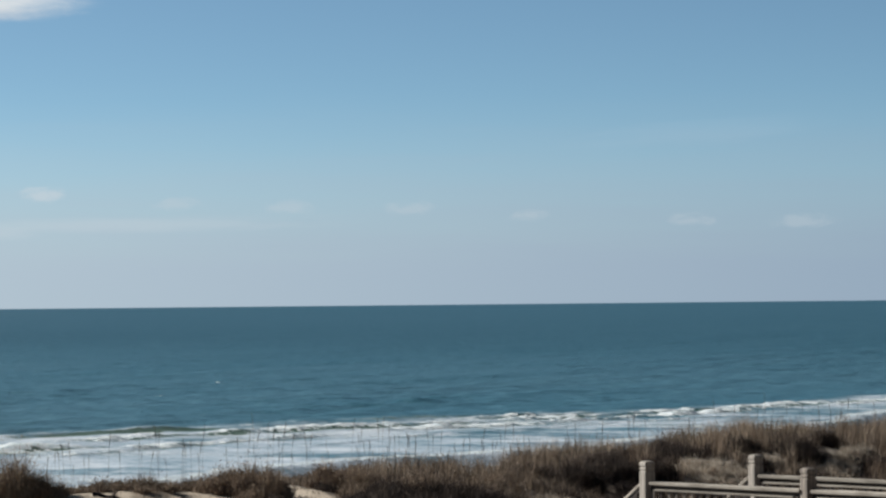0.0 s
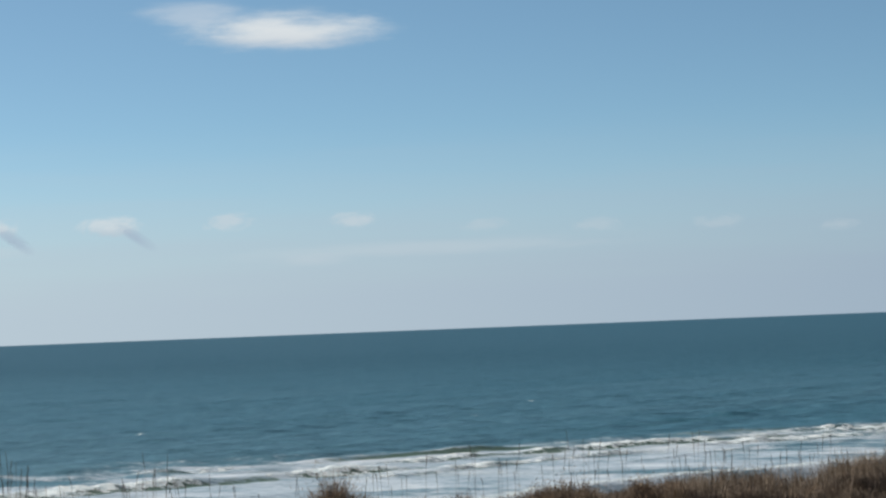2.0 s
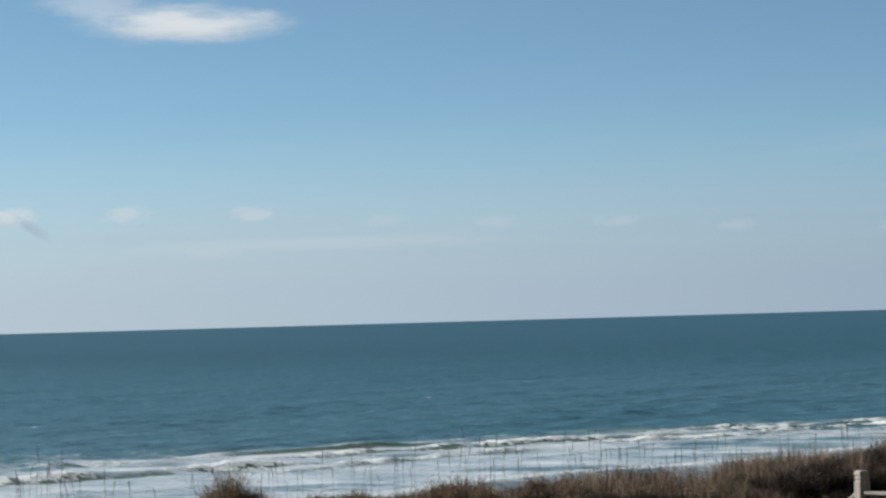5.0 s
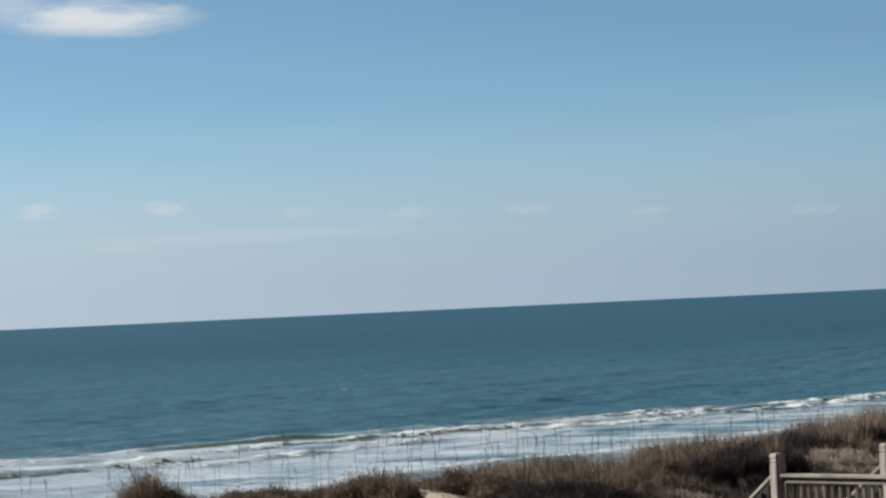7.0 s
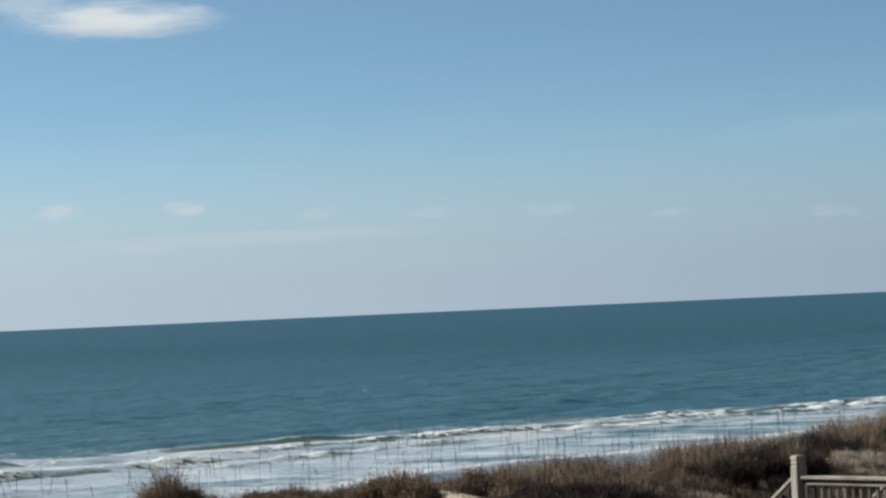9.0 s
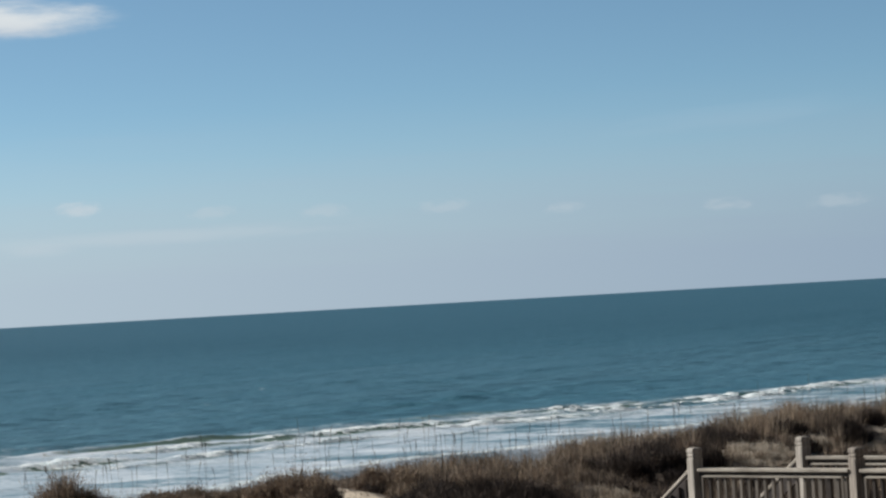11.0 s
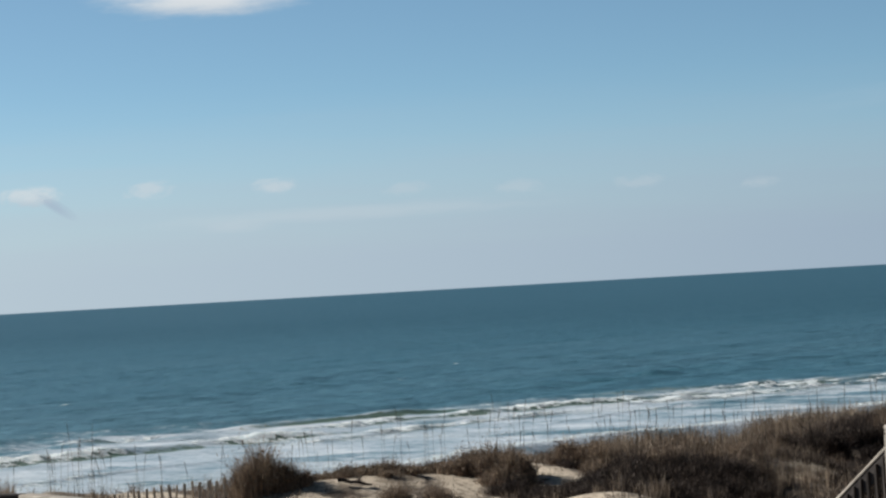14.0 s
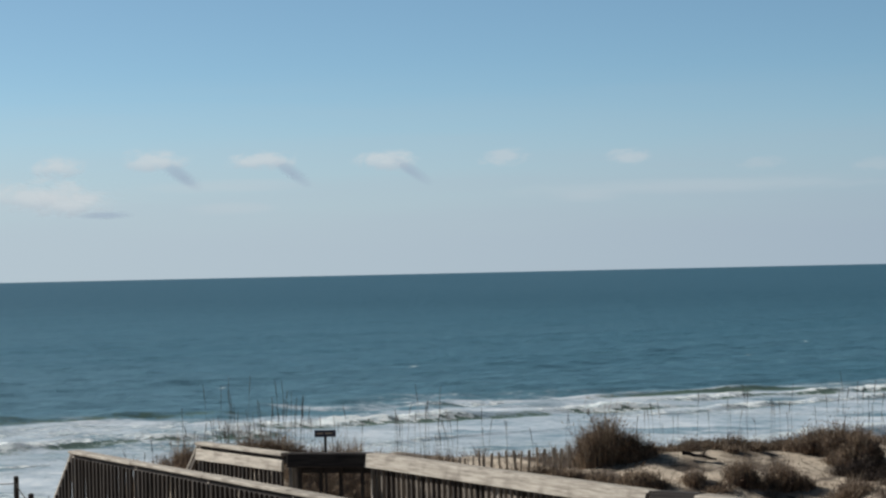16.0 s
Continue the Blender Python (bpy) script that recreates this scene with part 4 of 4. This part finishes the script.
def add_wire(name, pts, radius, parent=None, material=None):
    """A round wire or rope through the points."""
    bm = bmesh.new()
    loops = []
    for i, q in enumerate(pts):
        q = Vector(q)
        d = (Vector(pts[min(i + 1, len(pts) - 1)]) - Vector(pts[max(i - 1, 0)])).normalized()
        u = d.cross(Vector((0, 0, 1))).normalized()
        v = u.cross(d)
        loops.append([bm.verts.new(q + radius * (u * math.cos(a) + v * math.sin(a))) for a in (0, 1.26, 2.51, 3.77, 5.03)])
    for a, b in zip(loops, loops[1:]):
        for i in range(5):
            bm.faces.new((a[i], a[(i + 1) % 5], b[(i + 1) % 5], b[i]))
    return part(name, bm, material or WIRE, parent)


sand_fence()

SIGN_AT = (-11.69, 42.42)
sign = thing("sign_post", Matrix.Translation((*SIGN_AT, gz(*SIGN_AT))) @ Matrix.Rotation(0.22, 4, "Z"),
             "small dark sign board on a thin wooden stake", "sign")
sign_top = 4.36 - gz(*SIGN_AT)
part("stake", board(0.045, 0.04, sign_top + 0.2, 0.004), WOOD_DARK, sign, at=Matrix.Translation((-0.022, 0.03, sign_top - 0.02)))
part("board", board(0.36, 0.02, 0.115, 0.004), SIGN, sign, at=Matrix.Translation((-0.18, 0, sign_top)))
for k, (x, w) in enumerate(((-0.14, 0.11), (0.0, 0.13))):
    part("lettering_bar", board(w, 0.003, 0.02, 0.0), SLAT, sign, "faded pale bar", Matrix.Translation((x, -0.012, sign_top - 0.045)))

ROPE_POSTS = ((-19.6, 43.6), (-16.92, 41.7), (-15.3, 38.3))
tops = []
for x, y in ROPE_POSTS:
    g = gz(x, y)
    bm = bmesh.new()
    bmesh.ops.create_cone(bm, cap_ends=True, segments=10, radius1=0.05, radius2=0.043, depth=3.67 - g + 0.3)
    bmesh.ops.bevel(bm, geom=[e for e in bm.edges if all(v.co.z > 0 for v in e.verts)], offset=0.012, segments=2, affect="EDGES")
    ob = part("beach_post", bm, WOOD_DARK, at=Matrix.Translation((x, y, (3.67 + g - 0.3) / 2)))
    tagged(ob, "dark round wooden post in the sand", "post", "posts of the rope line")
    tops.append((x, y, 3.67 - 0.13))
line = []
for a, b in zip(tops, tops[1:]):
    for k in range(8):
        f = k / 8
        line.append((a[0] + (b[0] - a[0]) * f, a[1] + (b[1] - a[1]) * f, a[2] - 0.12 * 4 * f * (1 - f) * 0.5))
line.append(tops[-1])
tagged(add_wire("rope", line, 0.009, None, WOOD_DARK), "thin slack rope strung between wooden beach posts", "rope")


# ---------------------------------------------------------------- dune plants
def blades(rng, x, y, z, height, width, lean, bend=0.5, way=None):
    """Bent, tapering blades as arrays of corners and faces (three-sided)."""
    n = len(x)
    turn = rng.uniform(0, math.tau, n)
    if way is None:
        way = rng.uniform(0, math.tau, n)
    lx, ly = np.cos(way) * lean, np.sin(way) * lean
    wx, wy = np.cos(turn) * width / 2, np.sin(turn) * width / 2
    mx, my, mz = x + lx * height * 0.35, y + ly * height * 0.35, z + height * 0.58
    tx, ty = x + lx * height * (1 + bend), y + ly * height * (1 + bend)
    tz = z + height * np.clip(1 - lean * 0.35, 0.4, 1)
    v = np.empty((n, 5, 3))
    v[:, 0] = np.stack([x - wx, y - wy, z], -1)
    v[:, 1] = np.stack([x + wx, y + wy, z], -1)
    v[:, 2] = np.stack([mx + wx * 0.8, my + wy * 0.8, mz], -1)
    v[:, 3] = np.stack([mx - wx * 0.8, my - wy * 0.8, mz], -1)
    v[:, 4] = np.stack([tx, ty, tz], -1)
    base = (np.arange(n) * 5)[:, None]
    f = np.concatenate([base + np.array([[0, 1, 2]]), base + np.array([[0, 2, 3]]), base + np.array([[3, 2, 4]])])
    return v.reshape(-1, 3), f


def add_tone(me, values):
    layer = me.attributes.new("tuft", "FLOAT", "POINT")
    layer.data.foreach_set("value", values.astype(np.float32))


def dune_grass():
    """Tufts of bent blades, each tuft with its own height, spread and tone."""
    rng = np.random.default_rng(3)
    n = 25000
    p, q = rng.uniform(16, 41, n), rng.uniform(16, 96, n)
    x, y = q * TX + p * NX, q * TY + p * NY
    head = np.degrees(np.arctan2(-x, y))
    far = np.hypot(x, y)
    cover = np.where((head > -12) & (head < 24) & (far > 31) & (far < 90), plant_cover(x, y), 0)
    # the thicket on the landward slope leaves little room for grass
    cover = cover * (1 - 0.88 * smooth(32.0, 30.5, p) * smooth(1.5, 1.0, x) * smooth(38, 41, q)) * (1 - 0.55 * smooth(31.5, 30.0, p) * smooth(58, 52, q) * smooth(44, 47, q))
    # little grass grows through the shrubs and the dead brush further along
    for sx, sy, radius, height in THICKET_SHRUBS + DEAD_BRUSH:
        if sy > 54:
            cover = cover * (1 - 0.85 * np.exp(-((x - sx) / (radius + 0.15)) ** 2 - ((y - sy + 0.8) / (radius + 1.1)) ** 2))
    keep = rng.uniform(0, 1, n) < cover
    x, y, head, p, q = x[keep], y[keep], head[keep], p[keep], q[keep]
    m = len(x)
    tussock = fbm(x * 1.1 + 60, y * 0.7, 3) - 0.5
    tall = 0.40 + 1.25 * tussock + rng.normal(0, 0.11, m)
    tall = tall * (1 - 0.25 * smooth(12.5, 14.5, head)) * (1 - 0.5 * smooth(0.8, 2.6, head) * smooth(15.0, 13.5, head)) * (1 - 0.6 * smooth(0.08, 0.4, bareness(x, y)))
    wild = smooth(47, 59, q)
    tall = np.clip(tall * (1 + 0.35 * wild), 0.08, 0.80 + 0.15 * wild)
    # straw grass along the crest, browner growth on the landward slope
    crest = smooth(29.5, 34.5, p - 6.0 * smooth(38, 31, q))
    tone = np.clip(0.08 + 0.32 * crest + 0.08 * crest * wild + 0.9 * (fbm(x * 0.8 + 9, y * 0.5 + 4, 3) - 0.5) + rng.normal(0, 0.16, m), 0, 1)
    per = 24
    cx, cy = np.repeat(x, per), np.repeat(y, per)
    k = m * per
    spread = np.repeat(rng.uniform(0.05, 0.15, m), per)
    dx, dy = rng.normal(0, 1, k) * spread, rng.normal(0, 1, k) * spread
    way = np.arctan2(dy, dx) + rng.normal(0, 0.7, k)
    lean = np.clip(0.05 + 1.3 * np.hypot(dx, dy) + rng.normal(0, 0.10, k), 0.02, 0.6)
    x, y = cx + dx, cy + dy
    v, f = blades(rng, x, y, ground_z(x, y) - 0.03, np.repeat(tall, per) * rng.triangular(0.35, 0.85, 1.25, k), rng.uniform(0.006, 0.015, k), lean, 0.4, way)
    ob = new("dune_grass", sheet("dune_grass", v, f, GRASS, False))
    add_tone(ob.data, np.repeat(np.repeat(tone, per), 5))
    tagged(ob, "dry brown winter grass covering the dune", "grass", kind="stuff")


# shrubs: x, y, radius, height
SAND_SHRUBS = (
    (-8.26, 49.0, 0.17, 0.92), (-8.05, 48.9, 0.24, 1.05), (-7.78, 49.0, 0.25, 0.82), (-7.50, 49.0, 0.22, 0.54), (-7.25, 49.1, 0.15, 0.32),
    (-6.2, 47.25, 0.15, 0.30), (-5.65, 47.0, 0.15, 0.14), (-5.28, 47.5, 0.17, 0.54), (-5.02, 47.5, 0.13, 0.30), (-4.55, 47.7, 0.17, 0.54), (-4.28, 47.7, 0.14, 0.32), (-6.98, 46.95, 0.14, 0.36), (-6.80, 46.95, 0.12, 0.20),
    (-7.2, 47.0, 0.22, 0.34), (-3.5, 47.2, 0.34, 0.30), (-8.6, 47.9, 0.25, 0.24), (-7.9, 47.3, 0.26, 0.22),
    (-16.4, 48.9, 0.48, 0.78), (-15.0, 49.4, 0.40, 0.90), (-15.5, 49.2, 0.38, 0.64), (-16.0, 49.0, 0.40, 0.68), (-14.6, 49.5, 0.36, 0.62), (-14.2, 49.6, 0.34, 0.48), (-13.4, 49.6, 0.30, 0.34), (-17.0, 48.8, 0.38, 0.58),
    (-11.2, 48.9, 0.24, 0.14), (-9.1, 47.5, 0.24, 0.16), (-12.9, 48.6, 0.22, 0.16),
    (-12.9, 45.4, 0.40, 0.36), (-12.5, 45.9, 0.40, 0.34), (-12.1, 45.5, 0.42, 0.38), (-11.7, 46.0, 0.40, 0.34), (-11.3, 45.5, 0.40, 0.34), (-12.3, 44.9, 0.40, 0.36), (-11.6, 44.9, 0.42, 0.38))
FRINGE = (
    (-7.0, 50.1, 0.16, 0.22), (-6.65, 50.2, 0.14, 0.30), (-6.3, 50.2, 0.2, 0.24), (-5.85, 50.4, 0.16, 0.34), (-5.5, 50.5, 0.2, 0.26), (-5.2, 50.8, 0.28, 0.40), (-4.85, 50.9, 0.26, 0.36),
    (-6.62, 49.85, 0.18, 0.22), (-6.05, 49.95, 0.20, 0.24), (-5.7, 49.65, 0.14, 0.18), (-5.4, 49.9, 0.16, 0.24), (-6.85, 49.6, 0.12, 0.14), (-6.55, 49.6, 0.12, 0.16), (-7.1, 49.7, 0.12, 0.2), (-9.3, 48.1, 0.20, 0.24), (-9.6, 48.1, 0.20, 0.22),
    (-10.5, 46.9, 0.20, 0.24), (-10.15, 47.4, 0.20, 0.26), (-9.85, 47.8, 0.18, 0.24), (-9.0, 48.4, 0.18, 0.22))
CREST_SHRUBS = (
    (-4.35, 50.6, 0.32, 0.48), (-3.75, 50.6, 0.46, 0.78), (-3.4, 50.2, 0.36, 0.66), (-3.55, 49.6, 0.30, 0.40), (-2.35, 52.9, 0.34, 0.62), (-2.0, 53.0, 0.42, 0.80), (-1.7, 52.6, 0.40, 0.66),
    (-1.6, 51.2, 0.36, 0.46), (-3.45, 50.6, 0.32, 0.56), (-0.4, 51.6, 0.55, 0.80), (0.3, 52.4, 0.55, 0.85), (1.0, 53.2, 0.45, 0.55), (1.0, 52.0, 0.52, 0.66), (1.0, 55.3, 0.42, 0.55))
THICKET_SHRUBS = (
    (-0.9, 50.9, 0.62, 0.66), (-0.1, 50.9, 0.70, 0.74), (0.6, 50.9, 0.62, 0.74), (-0.6, 49.7, 0.60, 0.55), (0.2, 50.1, 0.60, 0.58), (-1.3, 50.1, 0.46, 0.55), (-0.2, 48.9, 0.60, 0.52), (0.9, 49.6, 0.60, 0.54), (1.0, 51.2, 0.50, 0.60),
    (-3.35, 49.0, 0.30, 0.36), (-3.2, 49.7, 0.24, 0.34), (-1.5, 49.3, 0.44, 0.50), (0.4, 48.4, 0.60, 0.50), (-1.6, 48.2, 0.40, 0.40), (-2.3, 52.1, 0.16, 0.26), (-2.6, 48.7, 0.28, 0.16), (-2.2, 48.5, 0.30, 0.18), (-2.1, 49.3, 0.24, 0.18), (-2.9, 48.2, 0.28, 0.22), (-1.9, 47.7, 0.34, 0.24), (-2.5, 47.6, 0.30, 0.24), (-3.0, 49.3, 0.18, 0.20), (-1.0, 48.2, 0.55, 0.46), (0.1, 49.4, 0.60, 0.56), (0.5, 50.4, 0.60, 0.64), (-0.5, 50.4, 0.60, 0.62),
    (5.4, 68.5, 0.50, 0.66), (4.85, 61.7, 0.30, 0.80), (5.1, 61.9, 0.26, 0.66), (7.95, 66.3, 0.17, 0.54), (1.9, 62.0, 0.50, 0.70), (3.0, 59.8, 0.58, 0.90),
    (9.3, 68.0, 0.44, 0.66), (5.5, 67.2, 0.50, 0.66), (4.1, 61.4, 0.34, 0.56), (3.8, 62.6, 0.46, 0.60), (4.6, 66.6, 0.48, 0.52), (4.2, 65.2, 0.46, 0.50), (3.5, 61.2, 0.40, 0.50), (3.4, 64.2, 0.46, 0.46), (10.2, 70.6, 0.40, 0.60), (7.7, 68.2, 0.40, 0.6), (5.6, 66.9, 0.40, 0.5), (-0.3, 55.2, 0.50, 0.55), (6.4, 66.6, 0.50, 0.70), (-0.7, 52.6, 0.5, 0.6))
DEAD_BRUSH = (
    (6.0, 63.6, 0.30, 0.30), (6.35, 63.1, 0.34, 0.26), (6.5, 64.4, 0.42, 0.40), (6.9, 65.2, 0.36, 0.42), (6.9, 63.9, 0.34, 0.34), (7.15, 64.6, 0.30, 0.38), (6.2, 64.9, 0.32, 0.34), (8.2, 66.5, 0.18, 0.46),
    (8.35, 66.9, 0.18, 0.42), (9.9, 67.3, 0.32, 0.30), (10.3, 67.8, 0.28, 0.34), (10.5, 68.6, 0.30, 0.36), (10.8, 69.5, 0.28, 0.36), (11.2, 70.5, 0.28, 0.38), (11.6, 71.5, 0.28, 0.40), (10.1, 66.9, 0.34, 0.24), (5.75, 68.5, 0.22, 0.30), (1.8, 55.1, 0.30, 0.16), (2.2, 55.3, 0.34, 0.20), (2.7, 55.3, 0.34, 0.18), (2.4, 54.6, 0.30, 0.12))
rng = random.Random(19)
SLOPE_SHRUBS = []
for q0, q1, p0, p1, count in ((40, 47, 26.0, 30.5, 26), (46, 57, 26.0, 31.5, 34), (57, 74, 27.0, 32.0, 24)):
    for k in range(count):
        pp, qq = rng.uniform(p0, p1), rng.uniform(q0, q1)
        x, y = qq * TX + pp * NX, qq * TY + pp * NY
        if bareness(np.array(x), np.array(y)) < 0.35 and not (1.3 < x < 3.0 and y < 55.5) and not (4.4 < x < 7.6 and 62.0 < y < 66.5) and not (-3.1 < x < -1.9 and y < 53.0):
            SLOPE_SHRUBS.append((x, y, rng.uniform(0.3, 0.65), rng.uniform(0.35, 0.65)))


def twigs(rng, at, way, long, wide):
    """Small pointed leaves and twig ends, four-sided, growing from the points at along way."""
    n = len(at)
    side = np.cross(way, rng.normal(0, 1, (n, 3)))
    side /= np.linalg.norm(side, axis=1)[:, None] + 1e-9
    v = np.empty((n, 4, 3))
    v[:, 0] = at
    v[:, 1] = at + way * (long * 0.45)[:, None] + side * (wide / 2)[:, None]
    v[:, 2] = at + way * long[:, None]
    v[:, 3] = at + way * (long * 0.45)[:, None] - side * (wide / 2)[:, None]
    base = (np.arange(n) * 4)[:, None]
    return v.reshape(-1, 3), np.concatenate([base + np.array([[0, 1, 2]]), base + np.array([[0, 2, 3]])])


def shrub(k, x, y, radius, height, material, label, thick=1.0):
    """Sheaves of upright stems that fan out from the ground, thick with side twigs, uneven in height."""
    rng = np.random.default_rng(100 + k)
    verts, faces, tones, count = [], [], [], 0
    base = gz(x, y)
    stretch = rng.uniform(0.8, 1.25)
    sheaves = int(thick * ((5 + 22 * radius) if height < 0.42 else (9 + 30 * radius)))
    for i in range(sheaves):
        a, r = rng.uniform(0, math.tau), radius * math.sqrt(rng.uniform(0, 1))
        cx, cy = r * math.cos(a) * stretch, r * math.sin(a)
        top = height * rng.uniform(0.55, 1.1) * (1 - 0.5 * (r / radius) ** 2)
        wide = rng.uniform(0.05, 0.11)
        tone = float(np.clip(rng.normal(0.26, 0.2), 0, 1))
        n = int(70 + 60 * height)
        dx, dy = rng.normal(0, wide, n), rng.normal(0, wide, n)
        way = np.arctan2(dy + 0.5 * cy, dx + 0.5 * cx) + rng.normal(0, 0.5, n)
        lean = np.clip(0.06 + 0.30 * r / radius + rng.normal(0, 0.12, n), 0.01, 0.75)
        bx, by = cx + dx, cy + dy
        bz = ground_z(x + bx, y + by) - base - 0.02
        high = top * np.where(rng.uniform(0, 1, n) < 0.05, rng.uniform(1.1, 1.45, n), rng.triangular(0.3, 0.8, 1.12, n))
        v, f = blades(rng, bx, by, bz, high, rng.uniform(0.006, 0.013, n), lean, 0.3, way)
        verts.append(v)
        faces.append(f + count)
        tones.append(np.full(len(v), tone))
        count += len(v)
        # side twigs along the upper part of the stems
        m = int(n * 1.3)
        pick = rng.integers(0, n, m)
        u = rng.uniform(0.25, 1.0, m)
        at = np.stack([bx[pick] + np.cos(way[pick]) * lean[pick] * high[pick] * u * 1.1, by[pick] + np.sin(way[pick]) * lean[pick] * high[pick] * u * 1.1, bz[pick] + high[pick] * u * 0.92], -1)
        d = rng.normal(0, 0.55, (m, 3)) + np.array([0, 0, 0.75])
        d /= np.linalg.norm(d, axis=1)[:, None]
        v, f = twigs(rng, at, d, rng.uniform(0.04, 0.13, m) * (0.6 + 0.5 * height), rng.uniform(0.008, 0.018, m))
        verts.append(v)
        faces.append(f + count)
        tones.append(np.full(len(v), tone))
        count += len(v)
    ob = new("dune_shrub", sheet("dune_shrub", np.concatenate(verts), np.concatenate(faces), material, False))
    add_tone(ob.data, np.concatenate(tones))
    ob.matrix_world = Matrix.Translation((x, y, base))
    return tagged(ob, label, "shrub", "shrubs on the dune")


dune_grass()
for first, rows, material, label, thick in (
        (0, SAND_SHRUBS, BUSH, "dry brown tussock standing on bare dune sand", 1.0),
        (60, FRINGE, GRASS, "thin straw-coloured grass clump on the dune edge", 0.6),
        (100, CREST_SHRUBS, BUSH, "dense brown shrub on the crest of the dune", 1.0),
        (150, THICKET_SHRUBS, THICKET, "dark leafless shrub among tall dune grass", 1.0),
        (180, SLOPE_SHRUBS, THICKET, "dark tangled shrub on the landward slope of the dune", 0.8),
        (300, DEAD_BRUSH, BLEACH, "pale bleached dead brush lying on bare sand", 1.0)):
    for k, (x, y, radius, height) in enumerate(rows):
        shrub(first + k, x, y, radius, height, material, label, thick * (1.5 if material is BUSH and height > 0.5 else 1.0))


def driftwood():
    """A dark crooked branch, thick at one end, with broken stubs."""
    x, y = -6.4, 48.7
    at = Matrix.Translation((x, y, gz(x, y)))
    limb = thing("driftwood", at, "dark crooked driftwood branch lying on dune sand", "driftwood")
    spine = [(-0.12, 0.0, 0.12), (-0.02, 0.03, 0.11), (0.10, 0.02, 0.07), (0.24, -0.02, 0.07), (0.38, 0.0, 0.02), (0.50, 0.03, 0.0)]
    limb_rows = (("branch", spine, 0.046), ("stub", [spine[1], (-0.02, -0.08, 0.22), (0.0, -0.12, 0.27)], 0.020), ("stub", [spine[3], (0.30, 0.06, 0.16), (0.38, 0.08, 0.20)], 0.020))
    for name, pts, radius in limb_rows:
        bm = bmesh.new()
        loops = []
        for i, c in enumerate(pts):
            r = radius * (1 - 0.6 * i / (len(pts) - 1))
            loops.append([bm.verts.new(Vector(c) + Vector((0.3 * r * math.cos(a), r * math.cos(a), r * math.sin(a)))) for a in (0, 1.05, 2.09, 3.14, 4.19, 5.24)])
        for a, b in zip(loops, loops[1:]):
            for i in range(6):
                bm.faces.new((a[i], a[(i + 1) % 6], b[(i + 1) % 6], b[i]))
        bm.faces.new(loops[0][::-1])
        bm.faces.new(loops[-1])
        part(name, bm, WOOD_DARK, limb)


driftwood()


# sea oats: a bare stalk and a drooping seed head
def oat(seed):
    rng = random.Random(seed)
    high, lean, way = rng.uniform(0.95, 1.4), rng.uniform(0.0, 0.10), rng.uniform(0, math.tau)

    def spine(f):
        return Vector((math.cos(way) * lean * f * f * high, math.sin(way) * lean * f * f * high, high * f))
    bm = bmesh.new()
    loops = []
    for i in range(6):
        f = i / 5
        r = 0.0030 * (1 - 0.35 * f)
        loops.append([bm.verts.new(spine(f) + Vector((r * math.cos(t), r * math.sin(t), 0))) for t in (0, 2.1, 4.2)])
    for a, b in zip(loops, loops[1:]):
        for i in range(3):
            bm.faces.new((a[i], a[(i + 1) % 3], b[(i + 1) % 3], b[i]))
    stem = mesh_of(bm, "stem", OAT)
    # the head: one drooping, lumpy plume
    bm = bmesh.new()
    loops = []
    fall = rng.uniform(0.0, 0.05)
    for i in range(8):
        g = i / 7
        c = spine(0.74 + 0.27 * g) + Vector((math.cos(way) * fall * g * g, math.sin(way) * fall * g * g, -0.4 * fall * g * g))
        r = 0.002 + 0.0042 * math.sin(math.pi * min(1, g * 0.92 + 0.06)) * rng.uniform(0.5, 1.25)
        loops.append([bm.verts.new(c + Vector((r * math.cos(t + i), r * math.sin(t + i), 0))) for t in (0, 1.57, 3.14, 4.71)])
    for a, b in zip(loops, loops[1:]):
        for i in range(4):
            bm.faces.new((a[i], a[(i + 1) % 4], b[(i + 1) % 4], b[i]))
    return stem, mesh_of(bm, "seed_head", OAT)


oats = [oat(200 + k) for k in range(9)]
rng = random.Random(77)
# heading from, to, count, how far back on the dune
for h0, h1, count, p0, p1 in ((21.5, 13.0, 46, 33, 40), (17.6, 15.8, 40, 36, 39), (19.8, 17.6, 30, 35, 39), (16.0, 12.6, 30, 35, 39), (13.0, 8.0, 30, 34, 39), (8.5, 3.5, 30, 32, 36),
                               (3.5, -2.0, 58, 31, 35), (-2.0, -9.6, 70, 31, 35.5)):
    for k in range(count):
        h, pp = radians(rng.uniform(h1, h0)), rng.uniform(p0, p1)
        wx, wy = -math.sin(h), math.cos(h)
        far = pp / (wx * NX + wy * NY)
        x, y = wx * far, wy * far
        stem, seeds = oats[rng.randrange(9)]
        ob = thing("sea_oat", Matrix.Translation((x, y, gz(x, y) - 0.02)) @ pose(0, 0, 0, 0, 0, rng.uniform(0, 360)) @ Matrix.Diagonal((1, 1, rng.uniform(0.7, 1.15) * (1.08 if h1 < 3 else 1.35 if h1 > 15 else 1.0), 1)),
                   "thin dry sea oat stalk standing above the dune grass", "sea oat", "sea oats along the dune crest")
        place("stem", stem, ob)
        place("seed_head", seeds, ob)
